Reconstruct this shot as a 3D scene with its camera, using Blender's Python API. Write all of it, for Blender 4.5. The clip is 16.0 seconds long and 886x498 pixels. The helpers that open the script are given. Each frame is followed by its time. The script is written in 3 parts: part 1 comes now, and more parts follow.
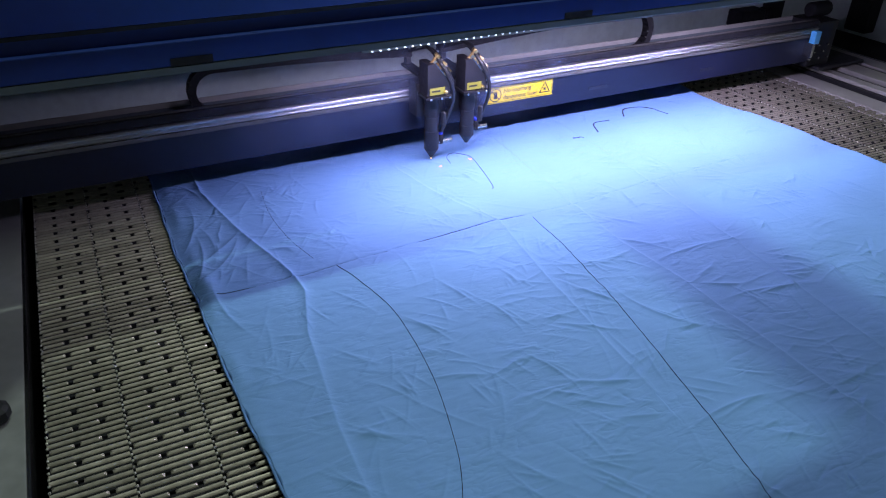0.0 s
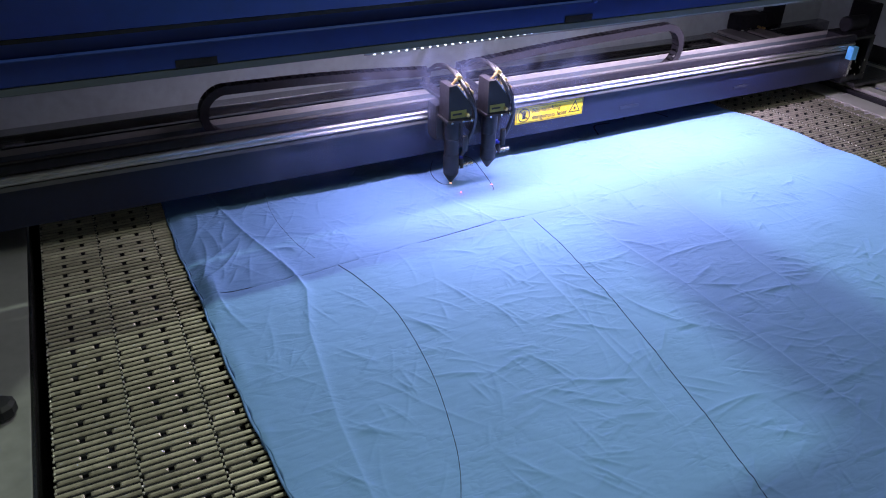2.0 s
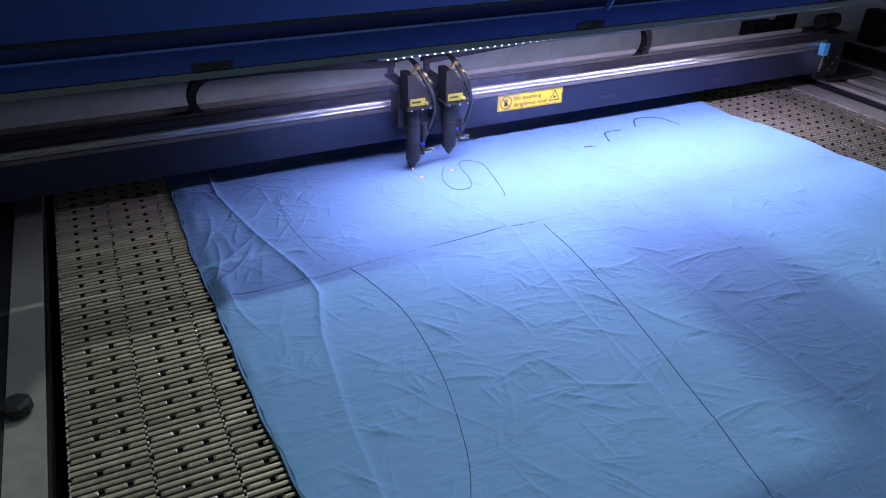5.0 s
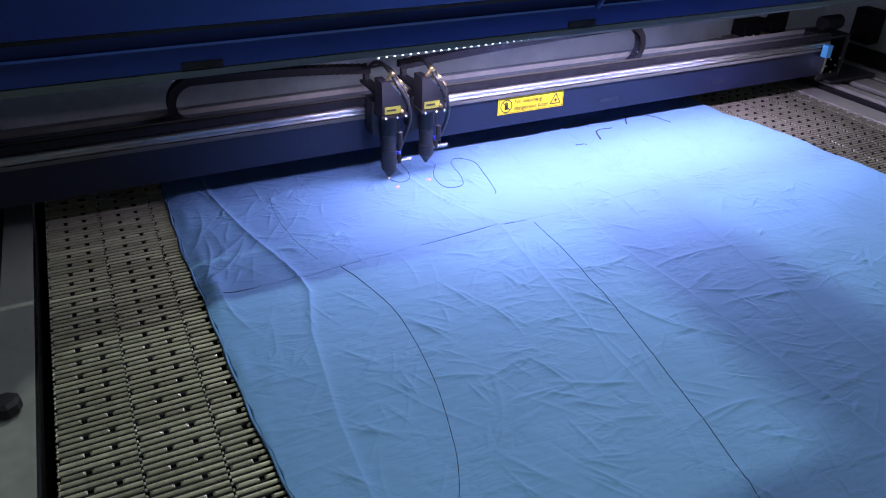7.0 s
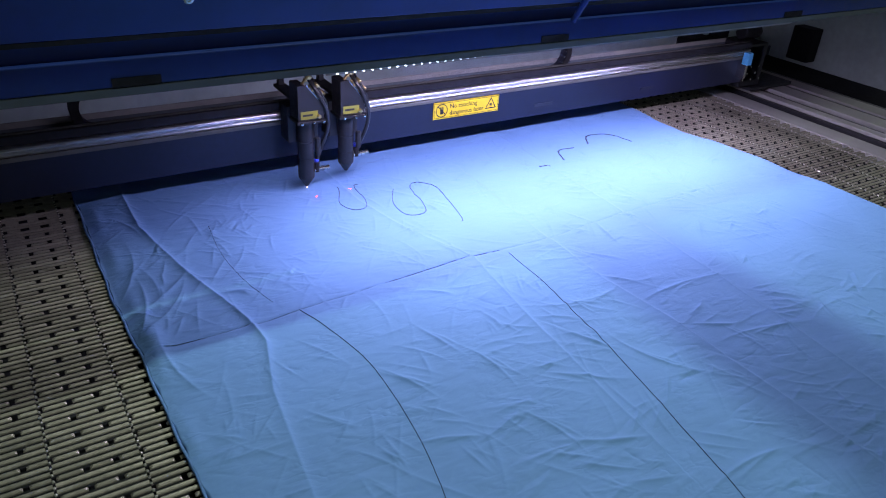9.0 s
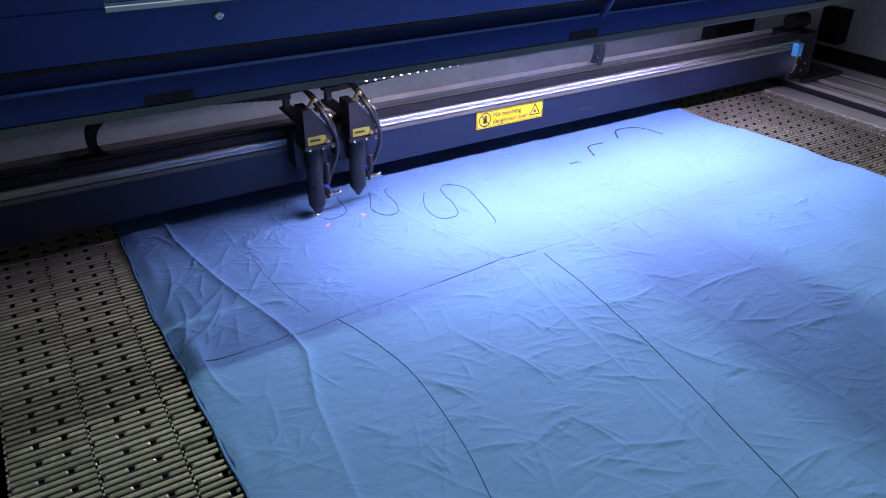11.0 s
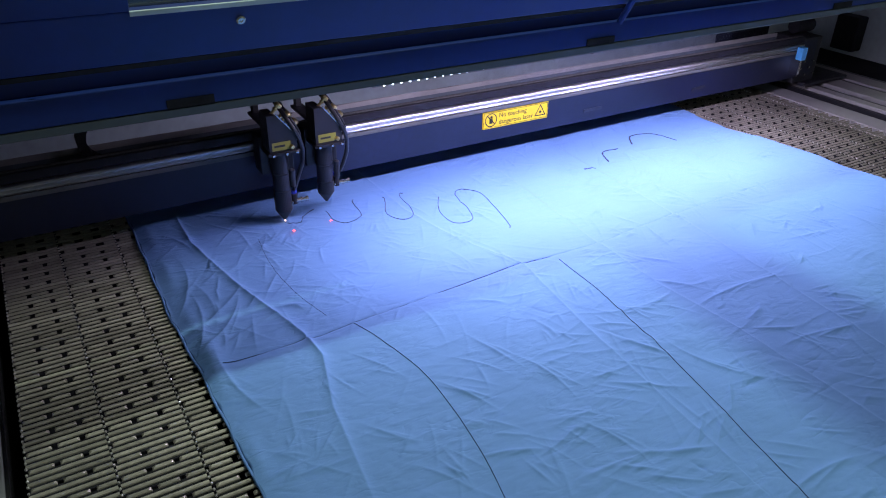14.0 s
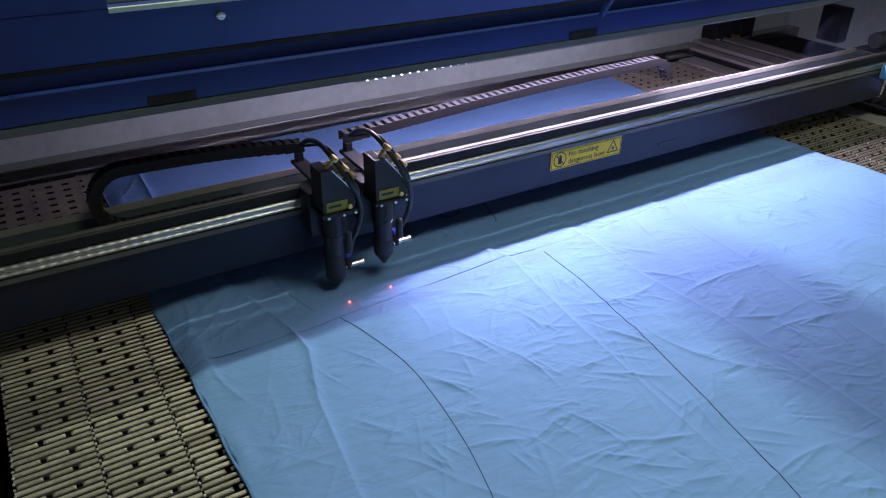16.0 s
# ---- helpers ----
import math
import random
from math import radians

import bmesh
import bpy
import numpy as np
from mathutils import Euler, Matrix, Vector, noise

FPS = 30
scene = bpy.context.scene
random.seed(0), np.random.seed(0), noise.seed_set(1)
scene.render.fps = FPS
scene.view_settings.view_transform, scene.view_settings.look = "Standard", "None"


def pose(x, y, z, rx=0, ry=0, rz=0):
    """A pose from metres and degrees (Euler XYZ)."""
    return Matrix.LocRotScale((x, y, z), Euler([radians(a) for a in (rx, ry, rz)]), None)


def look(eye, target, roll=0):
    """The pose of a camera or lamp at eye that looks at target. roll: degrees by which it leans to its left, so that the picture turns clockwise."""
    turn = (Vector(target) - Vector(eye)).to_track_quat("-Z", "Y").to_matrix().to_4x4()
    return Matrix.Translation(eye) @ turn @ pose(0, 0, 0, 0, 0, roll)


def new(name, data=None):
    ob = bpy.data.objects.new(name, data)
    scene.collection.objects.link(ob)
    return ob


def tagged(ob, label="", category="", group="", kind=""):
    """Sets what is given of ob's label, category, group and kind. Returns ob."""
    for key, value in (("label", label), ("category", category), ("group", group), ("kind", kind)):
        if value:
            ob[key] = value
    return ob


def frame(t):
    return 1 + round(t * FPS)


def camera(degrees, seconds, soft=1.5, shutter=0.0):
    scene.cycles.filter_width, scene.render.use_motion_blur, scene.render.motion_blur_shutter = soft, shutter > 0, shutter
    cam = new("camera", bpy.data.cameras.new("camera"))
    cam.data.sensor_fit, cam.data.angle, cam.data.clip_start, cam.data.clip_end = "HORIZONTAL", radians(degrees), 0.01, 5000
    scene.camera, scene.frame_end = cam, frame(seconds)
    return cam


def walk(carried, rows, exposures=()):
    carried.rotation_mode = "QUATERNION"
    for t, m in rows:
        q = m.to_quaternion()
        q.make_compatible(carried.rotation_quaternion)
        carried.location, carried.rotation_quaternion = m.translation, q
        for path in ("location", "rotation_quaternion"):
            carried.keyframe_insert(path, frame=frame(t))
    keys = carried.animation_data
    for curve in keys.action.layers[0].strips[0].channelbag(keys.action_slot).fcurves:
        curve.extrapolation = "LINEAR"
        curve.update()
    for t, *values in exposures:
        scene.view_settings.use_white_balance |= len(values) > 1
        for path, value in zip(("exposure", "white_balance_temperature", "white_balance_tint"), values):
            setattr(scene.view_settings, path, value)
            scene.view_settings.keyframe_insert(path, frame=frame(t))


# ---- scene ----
cam = camera(62.2, 16.0, soft=1.05, shutter=0.5)
PATH = [
    (0, (0.05, -1.172, 0.736), (0.828, 0.345, -0.31), 1.1),
    (0.5, (0.045, -1.185, 0.741), (0.802, 0.35, -0.293), 0.5),
    (1, (0.05, -1.192, 0.738), (0.811, 0.34, -0.299), 0.3),
    (1.5, (0.048, -1.187, 0.741), (0.814, 0.34, -0.3), 0.8),
    (2, (0.046, -1.187, 0.74), (0.82, 0.336, -0.299), 1.2),
    (2.5, (0.047, -1.192, 0.737), (0.819, 0.334, -0.3), 1.1),
    (3, (0.047, -1.193, 0.736), (0.818, 0.331, -0.305), 1.3),
    (3.5, (0.047, -1.194, 0.736), (0.815, 0.335, -0.3), 1.3),
    (4, (0.044, -1.191, 0.738), (0.811, 0.339, -0.297), 1.4),
    (4.5, (0.039, -1.193, 0.74), (0.8, 0.345, -0.287), 1.5),
    (4.7, (0.038, -1.193, 0.74), (0.794, 0.349, -0.284), 1.3),
    (7, (0.045, -1.196, 0.747), (0.812, 0.334, -0.288), 1.6),
    (7.5, (0.046, -1.182, 0.747), (0.817, 0.342, -0.293), 1.9),
    (8, (0.05, -1.142, 0.751), (0.885, 0.347, -0.29), 0.4),
    (8.5, (0.053, -1.069, 0.732), (0.992, 0.315, -0.364), 3.3),
    (9, (0.035, -1.03, 0.703), (0.995, 0.417, -0.289), 3.9),
    (9.5, (0.024, -0.999, 0.742), (0.93, 0.444, -0.306), 1.4),
    (9.7, (0.035, -1.013, 0.724), (0.939, 0.459, -0.283), 0.6),
    (11.8, (0.02, -1.001, 0.711), (0.905, 0.485, -0.292), 1.4),
    (12, (0.019, -1.0, 0.713), (0.889, 0.495, -0.291), 1.2),
    (12.5, (0.017, -1.001, 0.713), (0.887, 0.495, -0.289), 1.1),
    (13, (0.017, -1.001, 0.713), (0.895, 0.49, -0.291), 1.0),
    (13.5, (0.016, -1.001, 0.714), (0.897, 0.489, -0.287), 1.0),
    (14, (0.014, -1.001, 0.714), (0.899, 0.49, -0.283), 1.0),
    (14.5, (0.013, -1.0, 0.714), (0.891, 0.494, -0.284), 0.9),
    (15, (0.014, -1.001, 0.713), (0.892, 0.492, -0.287), 0.8),
    (15.5, (0.014, -1.004, 0.718), (0.889, 0.493, -0.279), 0.8),
    (16, (0.024, -1.015, 0.714), (0.92, 0.463, -0.293), 0.6),
]
# The clip's camera opens up and warms a little whenever the gantry comes near.
EXPOSURES = [(0, 0.0, 6400, 10), (1.0, 0.12, 6700, 10), (2.0, 0.28, 7000, 10), (3.0, 0.28, 7000, 10), (4.0, 0.06, 6600, 10), (4.5, 0.0, 6450, 10), (5.8, 0.1, 6700, 10), (7.5, 0.02, 6450, 10),
             (14.5, 0.0, 6450, 10), (15.0, 0.1, 6600, 10), (15.5, 0.2, 6850, 10), (16.0, 0.45, 7300, 10)]
walk(cam, [(t, look(eye, target, roll)) for t, eye, target, roll in PATH], EXPOSURES)

# ---- light ----
world = bpy.data.worlds.new("world")
scene.world = world
world.use_nodes = True
world.node_tree.nodes["Background"].inputs[0].default_value = (0.55, 0.75, 1.0, 1)
world.node_tree.nodes["Background"].inputs[1].default_value = 0.02
scene.view_settings.exposure = 0.0


def area_lamp(name, m, sx, sy, power, color, spread=180):
    data = bpy.data.lights.new(name, "AREA")
    data.shape, data.size, data.size_y, data.energy, data.color = "RECTANGLE", sx, sy, power, color
    data.spread = radians(spread)
    ob = new(name, data)
    ob.matrix_world = m
    return ob


# The strip of light diodes under the lip of the cross member, an unseen tube on the workshop's ceiling, and an added
# fill.
area_lamp("led_strip_light", pose(1.15, 0.108, 0.3245, -4, 0, 0), 1.22, 0.008, 11.8, (0.735, 0.64, 1.0), 178)
area_lamp("unseen_ceiling_light", pose(1.04, 0.36, 2.62, 0, 0, 0), 0.14, 0.05, 28.0, (0.82, 1.0, 0.86))
area_lamp("unseen_ceiling_light", pose(1.35, -1.35, 2.62, 0, 0, 0), 1.25, 0.9, 22.0, (0.90, 1.0, 0.91))

# ---- materials ----


def shader(name, color, rough=0.5, metal=0.0, grain=(), bump=0.0, bump_scale=300.0, rough_var=0.0, spec=0.5, random_var=0.0, coat=0.0):
    """A principled material. grain: pairs of a noise scale per metre and how strongly it shades the base colour."""
    mat = bpy.data.materials.new(name)
    mat.use_nodes = True
    tree = mat.node_tree
    n, link = tree.nodes, tree.links.new
    p = n["Principled BSDF"]
    p.inputs["Roughness"].default_value, p.inputs["Metallic"].default_value = rough, metal
    p.inputs["Specular IOR Level"].default_value, p.inputs["Coat Weight"].default_value = spec, coat
    where = n.new("ShaderNodeTexCoord").outputs["Object"]
    if random_var:
        # Each piece takes its grain from another place.
        info = n.new("ShaderNodeObjectInfo")
        shift = n.new("ShaderNodeVectorMath")
        shift.operation = "MULTIPLY_ADD"
        link(info.outputs["Random"], shift.inputs[0])
        shift.inputs[1].default_value = (37, 53, 71)
        link(where, shift.inputs[2])
        where = shift.outputs[0]
    rgb = n.new("ShaderNodeRGB")
    rgb.outputs[0].default_value = (*color, 1)
    out = rgb.outputs[0]
    for scale, strength in grain:
        tex = n.new("ShaderNodeTexNoise")
        tex.inputs["Scale"].default_value, tex.inputs["Detail"].default_value = scale, 5
        link(where, tex.inputs["Vector"])
        span = n.new("ShaderNodeMapRange")
        span.inputs[1].default_value, span.inputs[2].default_value = 0.3, 0.7
        span.inputs[3].default_value, span.inputs[4].default_value = 1 - strength, 1 + strength
        link(tex.outputs[0], span.inputs[0])
        mul = n.new("ShaderNodeVectorMath")
        mul.operation = "SCALE"
        link(out, mul.inputs[0])
        link(span.outputs[0], mul.inputs["Scale"])
        out = mul.outputs[0]
        if rough_var:
            span = n.new("ShaderNodeMapRange")
            span.inputs[1].default_value, span.inputs[2].default_value = 0.3, 0.7
            span.inputs[3].default_value, span.inputs[4].default_value = max(0.05, rough - rough_var), rough + rough_var
            link(tex.outputs[0], span.inputs[0])
            link(span.outputs[0], p.inputs["Roughness"])
    if random_var:
        span = n.new("ShaderNodeMapRange")
        span.inputs[3].default_value, span.inputs[4].default_value = 1 - random_var, 1 + random_var
        link(info.outputs["Random"], span.inputs[0])
        mul = n.new("ShaderNodeVectorMath")
        mul.operation = "SCALE"
        link(out, mul.inputs[0])
        link(span.outputs[0], mul.inputs["Scale"])
        out = mul.outputs[0]
    link(out, p.inputs["Base Color"])
    if bump:
        tex = n.new("ShaderNodeTexNoise")
        tex.inputs["Scale"].default_value, tex.inputs["Detail"].default_value = bump_scale, 4
        link(where, tex.inputs["Vector"])
        b = n.new("ShaderNodeBump")
        b.inputs["Strength"].default_value, b.inputs["Distance"].default_value = bump, 0.001
        link(tex.outputs[0], b.inputs["Height"])
        link(b.outputs[0], p.inputs["Normal"])
    return mat


def glowing(name, color, strength):
    mat = bpy.data.materials.new(name)
    mat.use_nodes = True
    p = mat.node_tree.nodes["Principled BSDF"]
    p.inputs["Base Color"].default_value = (*color, 1)
    p.inputs["Emission Color"].default_value, p.inputs["Emission Strength"].default_value = (*color, 1), strength
    return mat


BLUE = shader("blue_enamel", (0.0115, 0.036, 0.205), 0.42, grain=((6, 0.12), (60, 0.06)), bump=0.12, bump_scale=900, rough_var=0.08)
GREY = shader("grey_enamel", (0.55, 0.64, 0.62), 0.5, grain=((5, 0.12), (45, 0.07)), bump=0.15, bump_scale=700, rough_var=0.08)
GAP_SHADE = shader("gap_shade_black", (0.012, 0.012, 0.017), 0.8, grain=((6, 0.3), (60, 0.2)), spec=0.05)
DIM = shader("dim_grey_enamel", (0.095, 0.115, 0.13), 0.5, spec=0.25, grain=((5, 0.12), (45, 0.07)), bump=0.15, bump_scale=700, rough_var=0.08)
PALE = shader("pale_grey_enamel", (0.30, 0.295, 0.28), 0.5, grain=((7, 0.14), (50, 0.08)), bump=0.12, bump_scale=700, rough_var=0.1)
BLACK = shader("black_anodised_aluminium", (0.012, 0.012, 0.016), 0.46, grain=((8, 0.25), (90, 0.15)), bump=0.05, bump_scale=1200, rough_var=0.08)
FACE = shader("dark_coat_bounce_tint", (0.008, 0.012, 0.036), 0.42, grain=((5, 0.25), (70, 0.15)), bump=0.12, bump_scale=1300, rough_var=0.08)
PLASTIC = shader("black_plastic", (0.014, 0.014, 0.018), 0.62, grain=((60, 0.25),), bump=0.06, bump_scale=800, spec=0.25)
RUBBER = shader("black_hose_rubber", (0.014, 0.014, 0.016), 0.36, grain=((80, 0.2),))
ALU = shader("milled_aluminium", (0.40, 0.40, 0.40), 0.27, 1.0, grain=((3, 0.08), (20, 0.04)))
STEEL = shader("slat_steel", (0.41, 0.375, 0.31), 0.42, 0.55, grain=((9, 0.2), (140, 0.12)), bump=0.08, bump_scale=900, rough_var=0.06, random_var=0.2)
HINGE = shader("hinge_steel", (0.62, 0.60, 0.54), 0.3, 0.7, grain=((30, 0.3), (200, 0.2)), rough_var=0.1)
BRASS = shader("brass", (0.72, 0.52, 0.22), 0.28, 1.0, grain=((60, 0.15),))
NICKEL = shader("nickel", (0.70, 0.69, 0.66), 0.22, 1.0, grain=((60, 0.1),))
YELLOW = shader("yellow_vinyl", (0.85, 0.60, 0.02), 0.45, grain=((20, 0.06), (150, 0.04)))
INK = shader("black_ink", (0.012, 0.012, 0.012), 0.5, grain=((200, 0.1),))
COLLAR = shader("blue_plastic", (0.03, 0.05, 0.45), 0.4, grain=((60, 0.1),))
WORN = shader("worn_grey_enamel", (0.105, 0.104, 0.10), 0.5, grain=((7, 0.18), (50, 0.1)), bump=0.12, bump_scale=700, rough_var=0.1)
DIMMED_SIDE = shader("dimmed_side_enamel", (0.19, 0.195, 0.19), 0.45, grain=((7, 0.15), (50, 0.1)), bump=0.12, bump_scale=700, rough_var=0.1)
OLIVE = shader("dull_yellow_vinyl", (0.21, 0.205, 0.03), 0.5, grain=((40, 0.1),))
STICKER = shader("faded_sticker", (0.02, 0.025, 0.045), 0.5, grain=((60, 0.2),))
SKYBLUE = shader("light_blue_plastic", (0.10, 0.42, 0.75), 0.4, grain=((60, 0.1),))
DARK = shader("dark_inner_steel", (0.024, 0.024, 0.027), 0.7, grain=((6, 0.3), (60, 0.2)), spec=0.1)
CHAR_AND_CREASE = shader("scorch_and_crease_shade", (0.024, 0.042, 0.09), 0.9, grain=((300, 0.4),))
CONCRETE = shader("grey_concrete", (0.20, 0.20, 0.19), 0.75, grain=((2, 0.2), (40, 0.15)), bump=0.3, bump_scale=120)
PLASTER = shader("painted_plaster", (0.35, 0.36, 0.37), 0.8, grain=((1.5, 0.12), (30, 0.06)), bump=0.2, bump_scale=90)
CLOTH = shader("blue_cotton", (0.152, 0.298, 0.58), 0.85, grain=((4, 0.06), (1600, 0.05)), bump=0.08, bump_scale=2200, spec=0.2)


def add_creases(mat):
    """Fine sharp creases in the weave: ridged noise, patchy, under the fine bump."""
    n, link = mat.node_tree.nodes, mat.node_tree.links.new
    where = n.new("ShaderNodeTexCoord").outputs["Object"]
    fine = next(k for k in n if k.bl_idname == "ShaderNodeBump")
    before = None
    for scale, distance, turn, stretch in ((13.0, 0.0035, 25, 0.45), (26.0, 0.0036, -40, 0.35), (52.0, 0.0022, 70, 0.45)):
        lay = n.new("ShaderNodeMapping")
        lay.inputs["Rotation"].default_value = (0, 0, radians(turn))
        lay.inputs["Scale"].default_value = (stretch, 1, 1)
        link(where, lay.inputs["Vector"])
        tex = n.new("ShaderNodeTexNoise")
        tex.inputs["Scale"].default_value, tex.inputs["Detail"].default_value = scale, 2.0
        tex.inputs["Distortion"].default_value = 0.35
        link(lay.outputs[0], tex.inputs["Vector"])
        off, fold = n.new("ShaderNodeMath"), n.new("ShaderNodeMath")
        off.operation, off.inputs[1].default_value, fold.operation = "SUBTRACT", 0.5, "ABSOLUTE"
        link(tex.outputs[0], off.inputs[0])
        link(off.outputs[0], fold.inputs[0])
        patch = n.new("ShaderNodeTexNoise")
        patch.inputs["Scale"].default_value = 3.0 + scale * 0.12
        link(where, patch.inputs["Vector"])
        span = n.new("ShaderNodeMapRange")
        span.inputs[1].default_value, span.inputs[2].default_value, span.inputs[3].default_value = 0.38, 0.62, 0.15
        link(patch.outputs[0], span.inputs[0])
        mul = n.new("ShaderNodeMath")
        mul.operation = "MULTIPLY"
        link(fold.outputs[0], mul.inputs[0])
        link(span.outputs[0], mul.inputs[1])
        b = n.new("ShaderNodeBump")
        b.inputs["Strength"].default_value, b.inputs["Distance"].default_value = 1.0, 1.9 * distance
        link(mul.outputs[0], b.inputs["Height"])
        if before:
            link(before.outputs[0], b.inputs["Normal"])
        before = b
    link(before.outputs[0], fine.inputs["Normal"])


add_creases(CLOTH)
HEM = shader("blue_hem", (0.13, 0.25, 0.53), 0.85, grain=((60, 0.15), (1200, 0.1)), spec=0.2)
RAIL = shader("beaded_glint_rail", (0.66, 0.66, 0.68), 0.36, 1.0, grain=((30, 0.1),))


def add_glint_beads(mat):
    """Ripples along the rail, 16 mm apart, that imitate the diodes' beaded reflection."""
    n, link = mat.node_tree.nodes, mat.node_tree.links.new
    wave = n.new("ShaderNodeTexWave")
    wave.inputs["Scale"].default_value = 2 * math.pi / 0.016 / 20
    link(n.new("ShaderNodeTexCoord").outputs["Object"], wave.inputs["Vector"])
    b = n.new("ShaderNodeBump")
    b.inputs["Strength"].default_value, b.inputs["Distance"].default_value = 0.4, 0.0009
    link(wave.outputs["Fac"], b.inputs["Height"])
    link(b.outputs[0], n["Principled BSDF"].inputs["Normal"])


add_glint_beads(RAIL)


def tinted_pane():
    """Dark blue acrylic: clear with a tint, and a weak gloss."""
    mat = bpy.data.materials.new("tinted_acrylic")
    mat.use_nodes = True
    n, link = mat.node_tree.nodes, mat.node_tree.links.new
    n.remove(n["Principled BSDF"])
    clear, gloss, mix = n.new("ShaderNodeBsdfTransparent"), n.new("ShaderNodeBsdfGlossy"), n.new("ShaderNodeMixShader")
    clear.inputs[0].default_value, gloss.inputs["Roughness"].default_value = (0.10, 0.16, 0.34, 1), 0.25
    mix.inputs[0].default_value = 0.15
    link(clear.outputs[0], mix.inputs[1])
    link(gloss.outputs[0], mix.inputs[2])
    link(mix.outputs[0], n["Material Output"].inputs[0])
    return mat


PANE = tinted_pane()
LED = glowing("led_glow", (0.72, 0.80, 1.0), 5)
RED_DOT = glowing("red_pointer_glow", (1.0, 0.05, 0.04), 9)
SPARK = glowing("cutting_glow", (1.0, 0.55, 0.30), 5)

# ---- mesh helpers ----


def link_mesh(name, bm, material, parent=None, label="", smooth=False):
    me = bpy.data.meshes.new(name)
    bm.to_mesh(me)
    bm.free()
    if smooth:
        me.shade_smooth()
    me.materials.append(material)
    ob = new(name, me)
    if parent:
        ob.parent = parent
    if label:
        ob["label"] = label
    return ob


def part(name, bm, material, parent, label="", smooth=False):
    return link_mesh(name, bm, material, parent, label, smooth)


def boxes(*specs, bevel=0.0):
    """One bmesh of boxes, each (x0, x1, y0, y1, z0, z1)."""
    bm = bmesh.new()
    for x0, x1, y0, y1, z0, z1 in specs:
        bmesh.ops.create_cube(bm, size=1, matrix=Matrix.Translation(((x0 + x1) / 2, (y0 + y1) / 2, (z0 + z1) / 2)) @ Matrix.Diagonal((x1 - x0, y1 - y0, z1 - z0, 1)))
    if bevel:
        bmesh.ops.bevel(bm, geom=bm.edges[:], offset=bevel, segments=2, affect="EDGES", profile=0.6)
    return bm


def turned(profile, m=Matrix(), seg=24, bm=None):
    """A solid of revolution round z from (radius, z) pairs."""
    bm = bm or bmesh.new()
    rings = []
    for r, z in profile:
        rings.append([bm.verts.new(m @ Vector((max(r, 1e-5) * math.cos(2 * math.pi * i / seg), max(r, 1e-5) * math.sin(2 * math.pi * i / seg), z))) for i in range(seg)])
    for a, b in zip(rings, rings[1:]):
        for i in range(seg):
            bm.faces.new((a[i], a[(i + 1) % seg], b[(i + 1) % seg], b[i]))
    bm.faces.new(rings[0][::-1])
    bm.faces.new(rings[-1])
    return bm


def extruded(outline, x0, x1, bm=None):
    """An outline of (y, z) pairs drawn out along x."""
    bm = bm or bmesh.new()
    a = [bm.verts.new((x0, y, z)) for y, z in outline]
    b = [bm.verts.new((x1, y, z)) for y, z in outline]
    k = len(outline)
    for i in range(k):
        bm.faces.new((a[i], a[(i + 1) % k], b[(i + 1) % k], b[i]))
    bm.faces.new(a[::-1])
    bm.faces.new(b)
    bmesh.ops.recalc_face_normals(bm, faces=bm.faces)
    return bm


def plate(outline, y0, y1, bm=None):
    """An outline of (x, z) pairs drawn out along y."""
    bm = bm or bmesh.new()
    a = [bm.verts.new((x, y0, z)) for x, z in outline]
    b = [bm.verts.new((x, y1, z)) for x, z in outline]
    k = len(outline)
    for i in range(k):
        bm.faces.new((a[i], a[(i + 1) % k], b[(i + 1) % k], b[i]))
    bm.faces.new(a[::-1])
    bm.faces.new(b)
    bmesh.ops.recalc_face_normals(bm, faces=bm.faces)
    return bm


def tube(points, radius, seg=10, steps=8):
    """A hose along a smooth line through points."""
    pts = [Vector(p) for p in points]
    ext = [2 * pts[0] - pts[1], *pts, 2 * pts[-1] - pts[-2]]
    line = []
    for a, b, c, d in zip(ext, ext[1:], ext[2:], ext[3:]):
        for i in range(steps):
            u = i / steps
            line.append(0.5 * (2 * b + (c - a) * u + (2 * a - 5 * b + 4 * c - d) * u * u + (3 * b - a - 3 * c + d) * u**3))
    line.append(pts[-1])
    bm, rings, side = bmesh.new(), [], None
    for i, p in enumerate(line):
        ahead = (line[min(i + 1, len(line) - 1)] - line[max(i - 1, 0)]).normalized()
        side = (side - ahead * side.dot(ahead)).normalized() if side else ahead.orthogonal().normalized()
        up = ahead.cross(side)
        rings.append([bm.verts.new(p + radius * (math.cos(2 * math.pi * k / seg) * side + math.sin(2 * math.pi * k / seg) * up)) for k in range(seg)])
    for a, b in zip(rings, rings[1:]):
        for k in range(seg):
            bm.faces.new((a[k], a[(k + 1) % seg], b[(k + 1) % seg], b[k]))
    bm.faces.new(rings[0][::-1])
    bm.faces.new(rings[-1])
    bmesh.ops.recalc_face_normals(bm, faces=bm.faces)
    return bm


def lettering(text, size, m, material, parent, name="lettering", depth=0.0003):
    font = bpy.data.curves.new("text", "FONT")
    font.body, font.size, font.extrude, font.align_x, font.resolution_u = text, size, depth, "LEFT", 2
    tmp = bpy.data.objects.new("text", font)
    scene.collection.objects.link(tmp)
    me = bpy.data.meshes.new_from_object(tmp.evaluated_get(bpy.context.evaluated_depsgraph_get()))
    bpy.data.objects.remove(tmp)
    me.transform(m)
    me.materials.clear()
    me.materials.append(material)
    ob = new(name, me)
    ob.parent = parent
    return ob


def thing(name, label, category, m=Matrix(), group=""):
